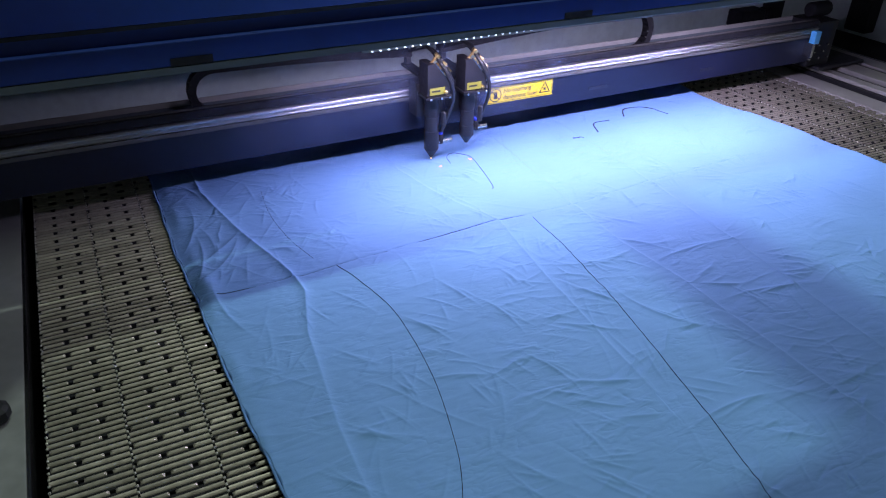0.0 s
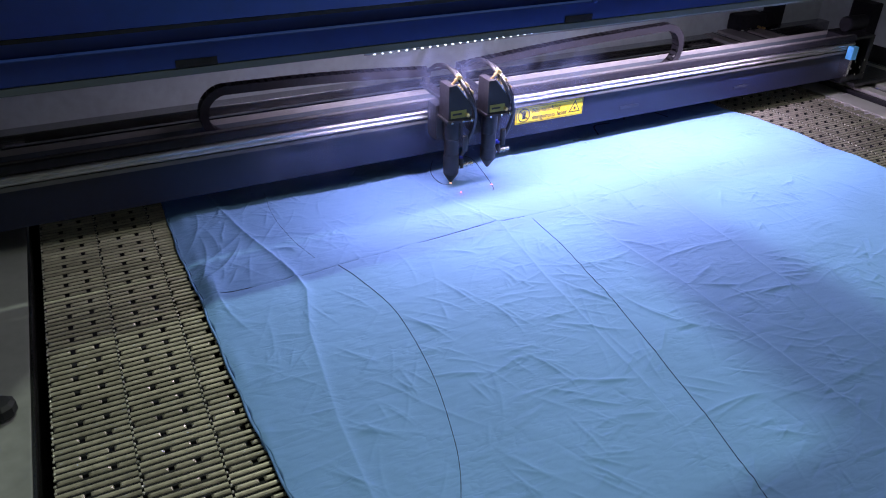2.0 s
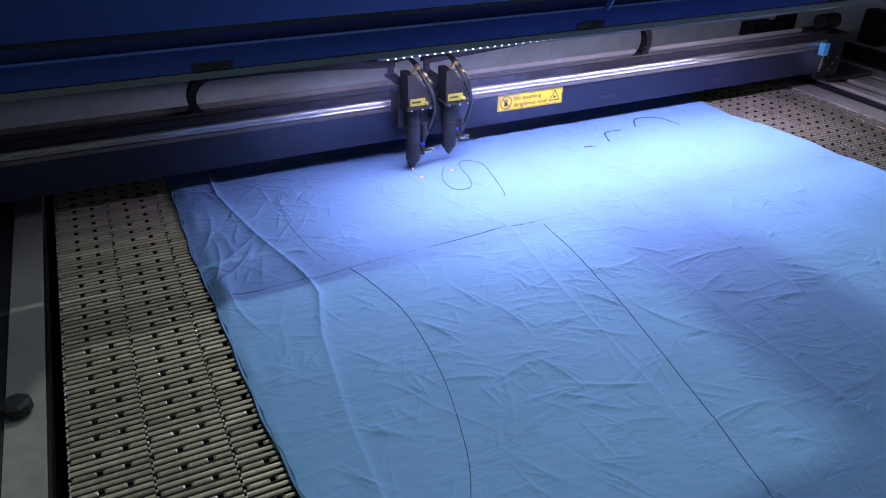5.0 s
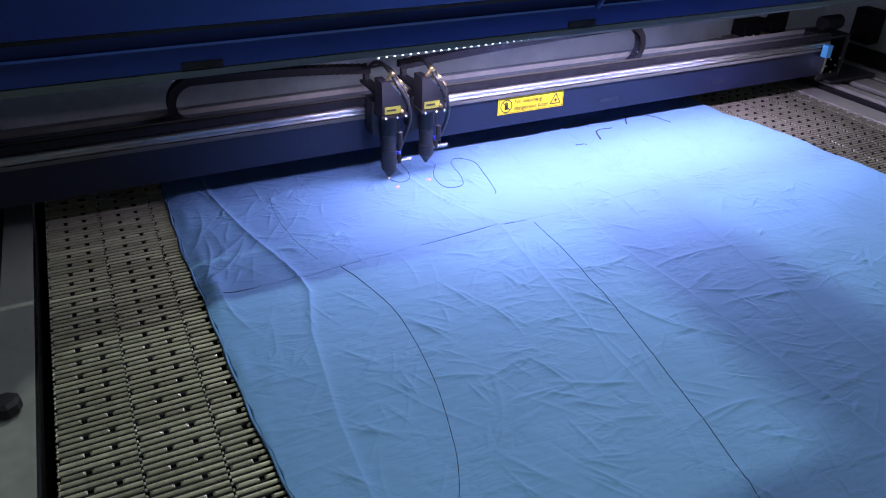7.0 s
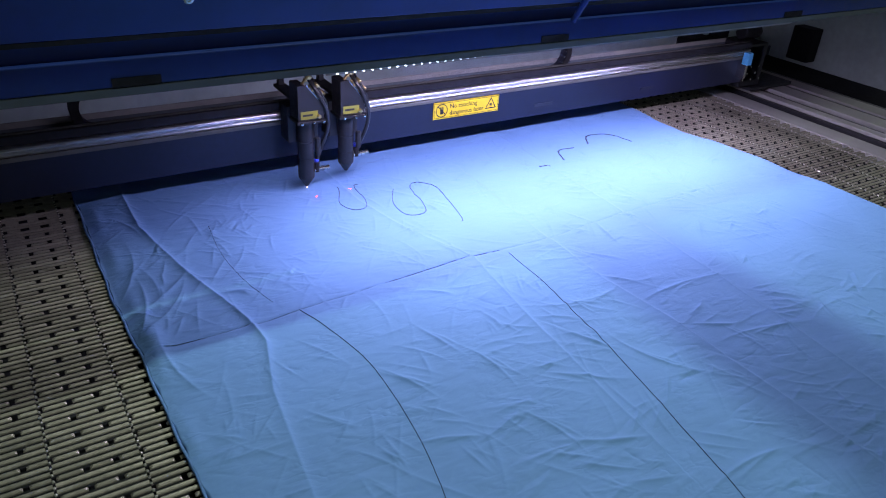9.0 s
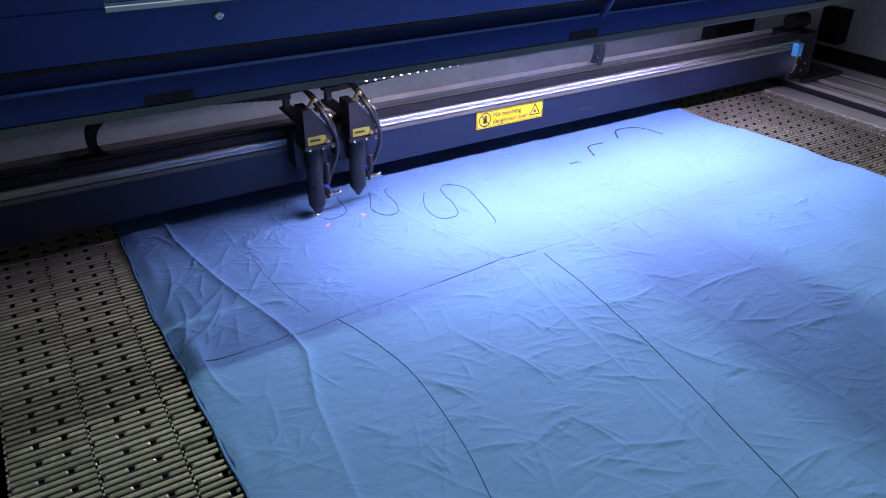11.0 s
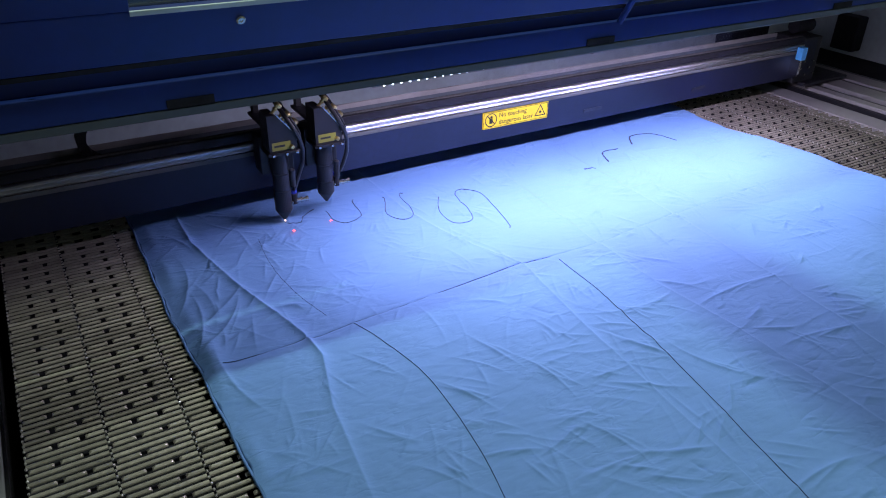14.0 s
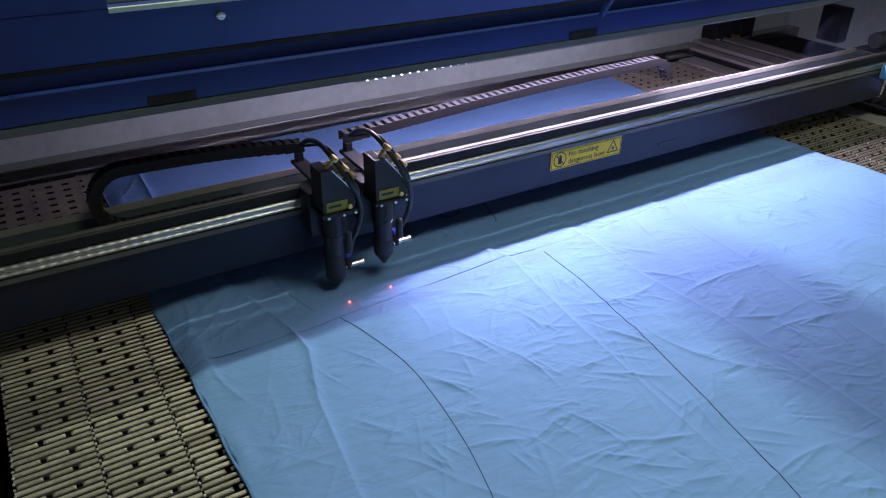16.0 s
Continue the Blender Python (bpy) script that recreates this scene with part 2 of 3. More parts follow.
    ob = tagged(new(name), label, category, group)
    ob.empty_display_size = 0.05
    ob.matrix_world = m
    return ob


# ---- the room and the machine's housing ----


def build_room():
    tagged(link_mesh("floor", boxes((-2.6, 4.6, -3.4, 2.4, -0.95, -0.85)), CONCRETE), "worn grey concrete workshop floor under the machine", "floor", kind="structure")
    tagged(link_mesh("ceiling", boxes((-2.6, 4.6, -3.4, 2.4, 2.70, 2.8)), PLASTER), "plain painted workshop ceiling", "ceiling", kind="structure")
    for name, b in (("wall_north", (-2.6, 4.6, 2.4, 2.5, -0.85, 2.7)), ("wall_south", (-2.6, 4.6, -3.5, -3.4, -0.85, 2.7)),
                    ("wall_west", (-2.7, -2.6, -3.4, 2.4, -0.85, 2.7)), ("wall_east", (4.6, 4.7, -3.4, 2.4, -0.85, 2.7))):
        tagged(link_mesh(name, boxes(b), PLASTER), "plain painted workshop wall", "wall", kind="structure")


def build_housing():
    body = thing("laser_cutter_housing", "blue and grey enamelled steel housing of a large laser cutter", "machine")
    part("rear_panel", boxes((-0.32, 2.80, 0.86, 0.875, -0.10, 0.40)), GREY, body, "grey painted inner rear panel")
    part("left_panel", boxes((-0.335, -0.32, -0.9, 0.875, -0.85, 0.36)), GREY, body)
    part("right_panel", boxes((2.78, 2.795, -0.9, 0.86, -0.85, 0.358)), GREY, body, "grey painted inner side panel")
    part("tray", boxes((-0.32, 2.78, -0.9, 0.86, -0.12, -0.10)), DARK, body, "dark tray below the slat bed")
    part("front_panel", boxes((-0.32, 2.78, -0.915, -0.9, -0.85, -0.02)), BLUE, body)
    cross = part("cross_member", boxes((-0.34, 2.82, 0.043, 0.060, 0.3655, 0.4035), bevel=0.002), BLUE, body, "blue steel cross member with dark slots")
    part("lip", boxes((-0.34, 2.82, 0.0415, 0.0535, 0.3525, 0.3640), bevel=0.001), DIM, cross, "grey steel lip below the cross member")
    for x in (0.182, 0.934, 1.658):
        part("slot", boxes((x, x + 0.066, 0.0405, 0.0428, 0.3662, 0.3785)), DARK, cross, "dark oblong slot")
    part("hinge_strip", boxes((-0.34, 2.82, 0.0603, 0.0655, 0.3655, 0.4250)), BLUE, body, "blue hinge strip")
    part("roof", boxes((-0.34, 2.82, 0.0800, 0.875, 0.4, 0.41)), GAP_SHADE, body, "roof plate behind the hinge, blackened as the gap's shade")
    part("left_leg", boxes((-0.34, -0.322, 0.062, 0.86, 0.36, 0.4)), BLUE, body)


def build_lid():
    """The front cover, hinged on the cross member and raised; built upright and then leaned forward."""
    lean = Matrix.Translation((0, 0.014, 0.436)) @ Matrix.Rotation(radians(20), 4, "X") @ Matrix.Translation((0, -0.014, -0.436))
    lid = thing("lid", "raised blue steel cover with two windows and a gas strut", "machine lid", lean)
    y0, y1 = 0.008, 0.024
    part("bottom_rail", boxes((-0.34, 2.82, y0, y1, 0.447, 0.521), bevel=0.002), BLUE, lid)
    part("shaded_flange", boxes((-0.34, 2.82, y0 + 0.0, y0 + 0.044, 0.4395, 0.4465)), DARK, lid, "lid flange darkened as the shaded recess")
    part("top_rail", boxes((-0.34, 2.82, y0, y1, 1.26, 1.36), bevel=0.002), BLUE, lid)
    for a, b in ((-0.34, 0.148), (0.942, 1.138), (2.06, 2.82)):
        part("stile", boxes((a, b, y0 - 0.001, y1 + 0.001, 0.5215, 1.2595), bevel=0.0015), BLUE, lid)
    for a, b in ((0.148, 0.942), (1.138, 2.06)):
        part("gasket", boxes((a, b, y0 - 0.003, y0 - 0.0005, 0.516, 0.5225)), GREY, lid, "pale rubber gasket along the window")
        pane = part("window_pane", boxes((a + 0.001, b - 0.001, y0 + 0.006, y0 + 0.010, 0.523, 1.258)), PANE, lid, "dark blue tinted acrylic window pane")
        pane.visible_shadow = False
    turn = Matrix.Translation((0.284, y0, 0.496)) @ Matrix.Rotation(radians(90), 4, "X")
    part("bolt", turned(((0.0065, 0), (0.0065, 0.004), (0.0045, 0.0055), (0.0022, 0.0056), (0.0022, 0.004)), turn, 12), NICKEL, lid, "small bright bolt head")
    for x in (0.035, 0.33):
        turn = Matrix.Translation((x, 0.052, 0.4215)) @ Matrix.Rotation(radians(70), 4, "X")
        part("hinge_screw", turned(((0.004, 0), (0.004, 0.003), (0.003, 0.004)), turn, 8), NICKEL, lid, "small bright screw")
    part("gas_strut", tube(((0.975, 0.0, 0.415), (1.003, -0.002, 0.53), (1.03, -0.004, 0.64)), 0.006), BLUE, lid, "slim blue gas strut")


build_room()
build_housing()
build_lid()

# ---- the bed ----
PITCH = 0.01133
SLAT_HALF = 0.0031
BAYS = [(0.0080, 0.0300), (0.0450, 0.0640), (0.0790, 0.0984)]


def slat_profile():
    h = SLAT_HALF
    return [(-h, -0.0034), (-h, -0.0029), (-h * 0.82, -0.0016), (-h * 0.3, -0.0002), (h * 0.3, 0), (h * 0.85, -0.0011), (h, -0.0028), (h, -0.0034)]


def slat_mesh(name, spans):
    bm = bmesh.new()
    for a, b in spans:
        extruded(slat_profile(), a, b, bm)
    for v in bm.verts:
        # The punched holes bite rounded bays into the slats' ends.
        a, b = next(span for span in spans if min(abs(v.co.x - w) for w in span) < 1e-6)
        if len(spans) > 1 and v.co.x < 0.098:
            v.co.x += (1 if abs(v.co.x - b) < 1e-6 else -1) * 0.0040 * (v.co.y / SLAT_HALF) ** 2
    me = bpy.data.meshes.new(name)
    bm.to_mesh(me)
    bm.free()
    me.materials.append(STEEL)
    return me


def build_bed():
    bed = thing("conveyor_bed", "perforated steel slat conveyor bed of the cutter", "conveyor bed")
    plain = slat_mesh("slat", [(0.0016, 0.0984)])
    holed = slat_mesh("slat_with_holes", BAYS)
    rest = bmesh.new()
    rows = range(-78, 66)
    for col in (-1, 0, 1, 16, 17, 18, 19, 20):
        for k in rows:
            y, me = k * PITCH, holed if k % 3 == 0 else plain
            if col < 2 and -56 < k < 36:
                ob = new("slat", me)
                ob.location, ob.parent = (col * 0.1, y, 0), bed
            else:
                for a, b in ([(0.0016, 0.0984)] if k % 3 else BAYS):
                    extruded(slat_profile(), 0, 1, sub := bmesh.new())
                    for v in sub.verts:
                        v.co = (col * 0.1 + a + v.co.x * (b - a), v.co.y + y, v.co.z)
                    tmp = bpy.data.meshes.new("tmp")
                    sub.to_mesh(tmp)
                    sub.free()
                    rest.from_mesh(tmp)
                    bpy.data.meshes.remove(tmp)
    tagged(part("slats", rest, STEEL, bed), kind="stuff")
    pins = bmesh.new()
    for x in (-0.098, 0.0, 0.1, 1.7, 1.8, 1.9, 2.0):
        for k in rows:
            bmesh.ops.create_icosphere(pins, subdivisions=1, radius=1, matrix=Matrix.Translation((x, (k + 0.5) * PITCH, -0.0004)) @ Matrix.Diagonal((0.0021, 0.0027, 0.0019, 1)))
    tagged(part("hinge_pin", pins, HINGE, bed, "row of small steel hinge pins"), kind="stuff")
    part("bed_pan", boxes((-0.1, 2.05, -0.89, 0.76, -0.03, -0.02)), DARK, bed, "black pan under the slats")
    left = thing("left_guide", "pale grey enamelled side plate beside the slat bed", "side plate")
    part("plate", boxes((-0.318, -0.1755, -0.89, 0.84, -0.03, 0.001), bevel=0.002), BLACK, left, "black outer side plate")
    part("strip", boxes((-0.1745, -0.122, -0.89, 0.84, -0.03, 0.004), bevel=0.0015), DIMMED_SIDE, left, "grey enamelled inner strip")
    part("inner_edge", boxes((-0.1215, -0.117, -0.89, 0.84, -0.02, 0.003)), ALU, left)
    right = thing("right_guide", "pale grey enamelled side strip beside the slat bed", "side plate")
    part("strip", boxes((2.045, 2.125, -0.89, 0.84, -0.03, 0.003), bevel=0.002), PALE, right)


def build_side_rails():
    rail = thing("linear_rail", "grooved aluminium linear rail along the machine's side", "rail")
    part("base", boxes((2.135, 2.42, -0.89, 0.84, -0.02, 0.012)), BLACK, rail)
    for a, b, z in ((2.145, 2.185, 0.024), (2.21, 2.29, 0.030), (2.315, 2.39, 0.030)):
        part("rib", boxes((a, b, -0.89, 0.84, 0.0122, z), bevel=0.003), PALE, rail, "pale grey rib")
        part("groove_edge", boxes((b - 0.008, b - 0.004, -0.885, 0.835, z + 0.0002, z + 0.003)), ALU, rail, "bright metal edge")
    ledge = thing("side_ledge", "dark steel ledge along the machine's side panel", "ledge")
    part("shelf", boxes((2.43, 2.775, -0.89, 0.84, -0.05, -0.02)), DARK, ledge)
    rail = thing("linear_rail", "dark linear rail along the machine's side", "rail")
    part("base", boxes((-0.30, -0.2, 0.2, 0.84, 0.0015, 0.03), bevel=0.002), BLACK, rail)


build_bed()
build_side_rails()

# ---- the cloth ----
_rng = np.random.default_rng(7)
FOLDS = (((0.222, 0.70), (0.222, 0.296), (0.257, 0.105), (0.307, -0.076), (0.312, -0.147), (0.282, -0.258), (0.257, -0.47), (0.237, -0.95)),
         ((0.15, -0.092), (0.316, -0.09), (0.506, -0.077), (0.739, -0.065), (0.897, -0.073), (1.144, -0.05), (1.5, -0.04)),
         ((0.64, 0.7), (0.651, 0.234), (0.684, 0.064), (0.739, -0.065), (0.715, -0.269), (0.69, -0.6)),
         ((0.94, 0.3), (0.919, -0.04), (0.912, -0.246), (0.93, -0.387), (0.935, -0.9)),
         ((1.15, 0.5), (1.144, -0.05), (1.13, -0.195), (1.118, -0.331), (1.06, -0.9)))
FOLD_HEIGHT = (0.0065, -0.0036, 0.0032, 0.0028, 0.0032)
FOLD_WIDTH = (0.006, 0.0025, 0.005, 0.006, 0.005)
_wr = []


def _crease(cx, cy, ang, length, width, height):
    _wr.append((cx, cy, ang, length, width, height))


for _ in range(230):
    # A knot of short creases that spread from one pinched place.
    kx, ky, main = _rng.uniform(0.17, 1.66), _rng.uniform(-0.88, 0.45), _rng.choice((0.15, 0.75, -0.45, 2.2)) + _rng.normal(0, 0.25)
    for _ in range(_rng.integers(3, 8)):
        ang, off, length = main + _rng.normal(0, 0.45), _rng.normal(0, 0.022), _rng.uniform(0.010, 0.040)
        _crease(kx - off * math.sin(main) + 0.6 * length * math.cos(ang), ky + off * math.cos(main) + 0.6 * length * math.sin(ang), ang, length,
                _rng.uniform(0.0020, 0.0034), _rng.uniform(0.0010, 0.0030) * (0.9 if _rng.random() < 0.85 else -0.7))
for _ in range(240):
    _crease(_rng.uniform(0.15, 1.68), _rng.uniform(-0.9, 0.5), _rng.choice((0.1, 0.55, 1.1, -0.6)) + _rng.normal(0, 0.2), _rng.uniform(0.03, 0.08), _rng.uniform(0.0025, 0.0045), _rng.uniform(0.0006, 0.0015))
for _ in range(120):
    _crease(_rng.uniform(0.15, 1.68), _rng.uniform(-0.9, 0.6), _rng.uniform(0, 3.14), _rng.uniform(0.02, 0.06), _rng.uniform(0.003, 0.006), _rng.uniform(0.0008, 0.0020))
# The longest creases, from end to end.
for ax, ay, bx, by in ((0.934, -0.313, 1.131, -0.32), (0.961, -0.422, 1.013, -0.447), (0.981, -0.466, 1.092, -0.489), (0.798, -0.4, 0.848, -0.505), (0.74, -0.268, 0.895, -0.292),
                       (0.91, -0.222, 0.97, -0.286), (0.949, -0.151, 0.99, -0.197), (0.442, -0.286, 0.476, -0.355), (0.417, -0.435, 0.48, -0.457), (0.488, -0.475, 0.567, -0.452),
                       (0.677, -0.422, 0.714, -0.448), (0.573, -0.455, 0.599, -0.532), (0.512, -0.528, 0.597, -0.535), (0.597, -0.535, 0.675, -0.57), (0.583, -0.304, 0.598, -0.384),
                       (0.538, -0.22, 0.559, -0.29), (0.313, -0.321, 0.343, -0.362), (0.7, -0.67, 0.835, -0.668), (0.596, -0.128, 0.633, -0.156), (1.279, -0.249, 1.367, -0.262)):
    _long = math.hypot(bx - ax, by - ay)
    _crease((ax + bx) / 2, (ay + by) / 2, math.atan2(by - ay, bx - ax), 0.5 * _long, 0.0032, 0.0038)
    _crease((ax + bx) / 2 + 0.012, (ay + by) / 2 - 0.008, math.atan2(by - ay, bx - ax) + 0.12, 0.3 * _long, 0.0028, 0.0024)
# Folds that gather at the pinched place on the cloth's edge.
for ax, ay, bx, by in ((0.168, -0.05, 0.25, 0.055), (0.163, -0.035, 0.188, 0.09), (0.18, 0.02, 0.26, 0.095), (0.165, 0.09, 0.195, 0.20), (0.19, -0.045, 0.30, 0.0), (0.165, -0.075, 0.185, -0.20)):
    _crease((ax + bx) / 2, (ay + by) / 2, math.atan2(by - ay, bx - ax), 0.5 * math.hypot(bx - ax, by - ay), 0.0046, 0.0038)
# Finer rumples where the cloth lies under the lamps.
for _ in range(100):
    _crease(_rng.uniform(0.16, 0.75), _rng.uniform(-0.05, 0.38), _rng.choice((0.9, 1.4, 2.3)) + _rng.normal(0, 0.3), _rng.uniform(0.015, 0.04), _rng.uniform(0.0022, 0.0036), _rng.uniform(0.0010, 0.0027))


def fold_distance(x, y, line):
    best, side = np.full(np.shape(x), 9.0), np.zeros(np.shape(x))
    for (ax, ay), (bx, by) in zip(line, line[1:]):
        dx, dy = bx - ax, by - ay
        u = np.clip(((x - ax) * dx + (y - ay) * dy) / (dx * dx + dy * dy), 0, 1)
        ox, oy = x - ax - u * dx, y - ay - u * dy
        d = np.hypot(ox, oy)
        s = np.sign(ox * dy - oy * dx)
        side, best = np.where(d < best, s, side), np.minimum(best, d)
    return best * np.where(side == 0, 1, side)


def cloth_height(x, y):
    """The height of the cloth over the bed."""
    x, y = np.atleast_1d(np.asarray(x, float)), np.atleast_1d(np.asarray(y, float))
    rumple = np.zeros(x.shape)
    z = 0.010 + 0.0015 * np.sin(7 * x + 2.1 * y) * np.cos(5 * y - 3 * x) + 0.0008 * np.sin(31 * x - 17 * y) * np.sin(23 * y + 9 * x)
    for line, h, w in zip(FOLDS, FOLD_HEIGHT, FOLD_WIDTH):
        d = fold_distance(x, y, line)
        if line is FOLDS[0]:
            # This fold flattens out towards the front.
            h = h * (0.35 + 0.65 * np.clip((y + 0.40) / 0.25, 0, 1))
        z = z + h * np.exp(-np.abs(d) / w) + 0.0014 * np.tanh(d / 0.006) * np.exp(-(d / 0.05) ** 2)
    for cx, cy, a, length, width, h in _wr:
        r = 2.2 * length
        if z.ndim == 2:
            # The rows of the sheet run along x: only the window round the crease is worked on.
            j = np.searchsorted(y[:, 0], (cy - r, cy + r))
            i = np.searchsorted(x[len(x) // 2], (cx - r - 0.03, cx + r + 0.03))
            near = (slice(*j), slice(*i))
        else:
            near = np.nonzero((np.abs(x - cx) < r) & (np.abs(y - cy) < r))
        ox, oy = x[near] - cx, y[near] - cy
        u, v = ox * math.cos(a) + oy * math.sin(a), -ox * math.sin(a) + oy * math.cos(a)
        v = v - 2.4 * u * u * math.sin(40 * cx)
        bulge = h * np.exp(-(u / length) ** 2) * np.exp(-np.sqrt(v * v + 4e-7) / width)
        rumple[near] += bulge
    z = z + 0.006 * np.tanh(rumple / 0.006)
    edge = np.clip((x - 0.14) / 0.06, 0, 1)
    z = z + 0.009 * np.exp(-((x - 0.165) / 0.018) ** 2 - ((y + 0.06) / 0.05) ** 2) + 0.0012 * np.exp(-((x - 0.16) / 0.012) ** 2) * (1 + np.sin(38 * y))
    return z - 0.006 * (1 - edge) ** 2


LEFT_EDGE = ((-0.96, 0.178), (-0.57, 0.163), (-0.492, 0.157), (-0.396, 0.15), (-0.266, 0.146), (-0.081, 0.142), (0.078, 0.134), (0.305, 0.136), (0.72, 0.138))
RIGHT_EDGE = ((-0.96, 1.74), (-0.144, 1.725), (-0.074, 1.707), (0.006, 1.709), (0.083, 1.70), (0.159, 1.685), (0.246, 1.656), (0.326, 1.655), (0.411, 1.667), (0.72, 1.68))


def build_cloth():
    nu, nv = 980, 980
    v = np.linspace(-0.89, 0.722, nv)
    left = np.interp(v, *zip(*LEFT_EDGE)) + 0.0012 * np.sin(60 * v) + 0.001 * np.sin(143 * v + 1)
    right = np.interp(v, *zip(*RIGHT_EDGE)) + 0.0012 * np.sin(47 * v)
    u = np.linspace(0, 1, nu)
    x = left[:, None] + (right - left)[:, None] * u[None]
    y = np.repeat(v[:, None], nu, 1)
    z = cloth_height(x, y)
    z = np.maximum(z, 0.0025)
    # The hem is turned down to the bed.
    z[:, 0], z[:, -1], z[0], z[-1] = 0.0006, 0.0006, 0.0006, 0.0006
    co = np.stack([x, y, z], -1).reshape(-1, 3)
    i = (np.arange(nv - 1)[:, None] * nu + np.arange(nu - 1)[None]).ravel()
    me = bpy.data.meshes.new("cloth")
    faces = np.stack([i, i + 1, i + nu + 1, i + nu], 1)
    me.vertices.add(len(co))
    me.vertices.foreach_set("co", co.ravel())
    me.loops.add(faces.size)
    me.loops.foreach_set("vertex_index", faces.ravel().astype(np.int32))
    me.polygons.add(len(faces))
    me.polygons.foreach_set("loop_start", np.arange(0, faces.size, 4, dtype=np.int32))
    me.update(calc_edges=True)
    me.validate()
    me.shade_smooth()
    me.materials.append(CLOTH)
    ob = tagged(new("cloth", me), "creased light blue cotton cloth spread on the slat bed", "cloth")
    return ob


cloth = build_cloth()

CUT_LINES = (((0.341, 0.258), (0.331, 0.15), (0.339, 0.033), (0.359, -0.045)),
             ((0.388, -0.091), (0.409, -0.152), (0.429, -0.27), (0.418, -0.422), (0.394, -0.534), (0.364, -0.624), (0.30, -0.74)),
             ((0.81, -0.089), (0.804, -0.21), (0.789, -0.323), (0.776, -0.422), (0.753, -0.543), (0.733, -0.649), (0.709, -0.748), (0.68, -0.86)))


def smooth_line(points, steps=8):
    pts = [np.array(p) for p in points]
    ext, out = [2 * pts[0] - pts[1], *pts, 2 * pts[-1] - pts[-2]], []
    for a, b, c, d in zip(ext, ext[1:], ext[2:], ext[3:]):
        for i in range(steps):
            w = i / steps
            out.append(0.5 * (2 * b + (c - a) * w + (2 * a - 5 * b + 4 * c - d) * w * w + (3 * b - a - 3 * c + d) * w**3))
    return np.array(out + [pts[-1]])


def ribbon(line, width, lift=0.0014):
    """A thin ribbon along a line, lying on the cloth."""
    ahead = np.gradient(line, axis=0)
    ahead /= np.linalg.norm(ahead, axis=1)[:, None] + 1e-9
    side = np.stack([-ahead[:, 1], ahead[:, 0]], 1)
    width = width * (0.7 + 0.5 * np.abs(np.sin(np.arange(len(line)) * 0.9)))[:, None]
    bm, rows = bmesh.new(), []
    strands = [(line + side * width / 2, 0.2 * lift), (line, lift), (line - side * width / 2, 0.2 * lift)]
    heights = [cloth_height(w[:, 0], w[:, 1]) + dz for w, dz in strands]
    for k in range(len(line)):
        rows.append([bm.verts.new((*w[k], float(h[k]))) for (w, _), h in zip(strands, heights)])
    for a, b in zip(rows, rows[1:]):
        bm.faces.new((a[0], b[0], b[1], a[1]))
        bm.faces.new((a[1], b[1], b[2], a[2]))
    bmesh.ops.recalc_face_normals(bm, faces=bm.faces)
    return bm


def build_cuts():
    for line, width, lift in zip(CUT_LINES, (0.0005, 0.0009, 0.0009), (0.0007, 0.0013, 0.0013)):
        part("cut_or_crease_line", ribbon(smooth_line(line, 14), width, lift), CHAR_AND_CREASE, cloth, "thin dark line of a scorched cut or a shaded crease")
    for line in (((1.21, 0.226), (1.237, 0.281), (1.286, 0.28)), ((1.337, 0.283), (1.376, 0.33), (1.435, 0.313), (1.462, 0.248)), ((1.124, 0.218), (1.155, 0.213))):
        part("cut_or_crease_line", ribbon(smooth_line(line, 10), 0.0042), CHAR_AND_CREASE, cloth, "dark scorched cut line")


build_cuts()


def build_hems():
    for edge, name in ((LEFT_EDGE, "hem"), (RIGHT_EDGE, "hem")):
        v = np.arange(-0.86, 0.71, 0.03)
        u = np.interp(v, *zip(*edge)) + 0.0012 * np.sin(50 * v)
        side = 0.004 if edge is LEFT_EDGE else -0.004
        h = np.maximum(cloth_height(u + side, v), 0.003) * 0.6
        part(name, tube([(float(a), float(b), float(c)) for a, b, c in zip(u, v, h)], 0.0022, 6, 3), HEM, cloth, "rolled darker hem of the cloth", smooth=True)


build_hems()
part("cut_or_crease_line", ribbon(smooth_line(((0.175, -0.090), (0.316, -0.09), (0.506, -0.077), (0.739, -0.065), (0.80, -0.072)), 14), 0.0005, 0.0011), CHAR_AND_CREASE, cloth, "thin dark line of a scorched cut or a shaded crease")

# ---- the gantry ----
# seconds, the head's x, the gantry's y
TRAVEL = [
    (0.0, 0.745, 0.2984), (0.5, 0.7244, 0.2643), (1.0, 0.7118, 0.2311), (1.5, 0.711, 0.1873), (2.0, 0.7279, 0.1698), (2.5, 0.7496, 0.1709),
    (3.0, 0.7646, 0.1927), (3.5, 0.7741, 0.2567), (4.0, 0.7271, 0.3048), (4.5, 0.6784, 0.3545), (5.2, 0.668, 0.2830), (5.8, 0.652, 0.2440),
    (6.4, 0.628, 0.2410), (7.0, 0.6124, 0.2660), (7.5, 0.6134, 0.2936), (8.0, 0.6328, 0.3361), (8.5, 0.6323, 0.3582), (9.0, 0.5761, 0.3776),
    (9.5, 0.5643, 0.3109), (10.0, 0.550, 0.2910), (10.5, 0.520, 0.2840), (11.0, 0.502, 0.3100), (11.5, 0.503, 0.3530), (12.0, 0.4837, 0.3733), (12.5, 0.4531, 0.3526), (13.0, 0.4401, 0.3317),
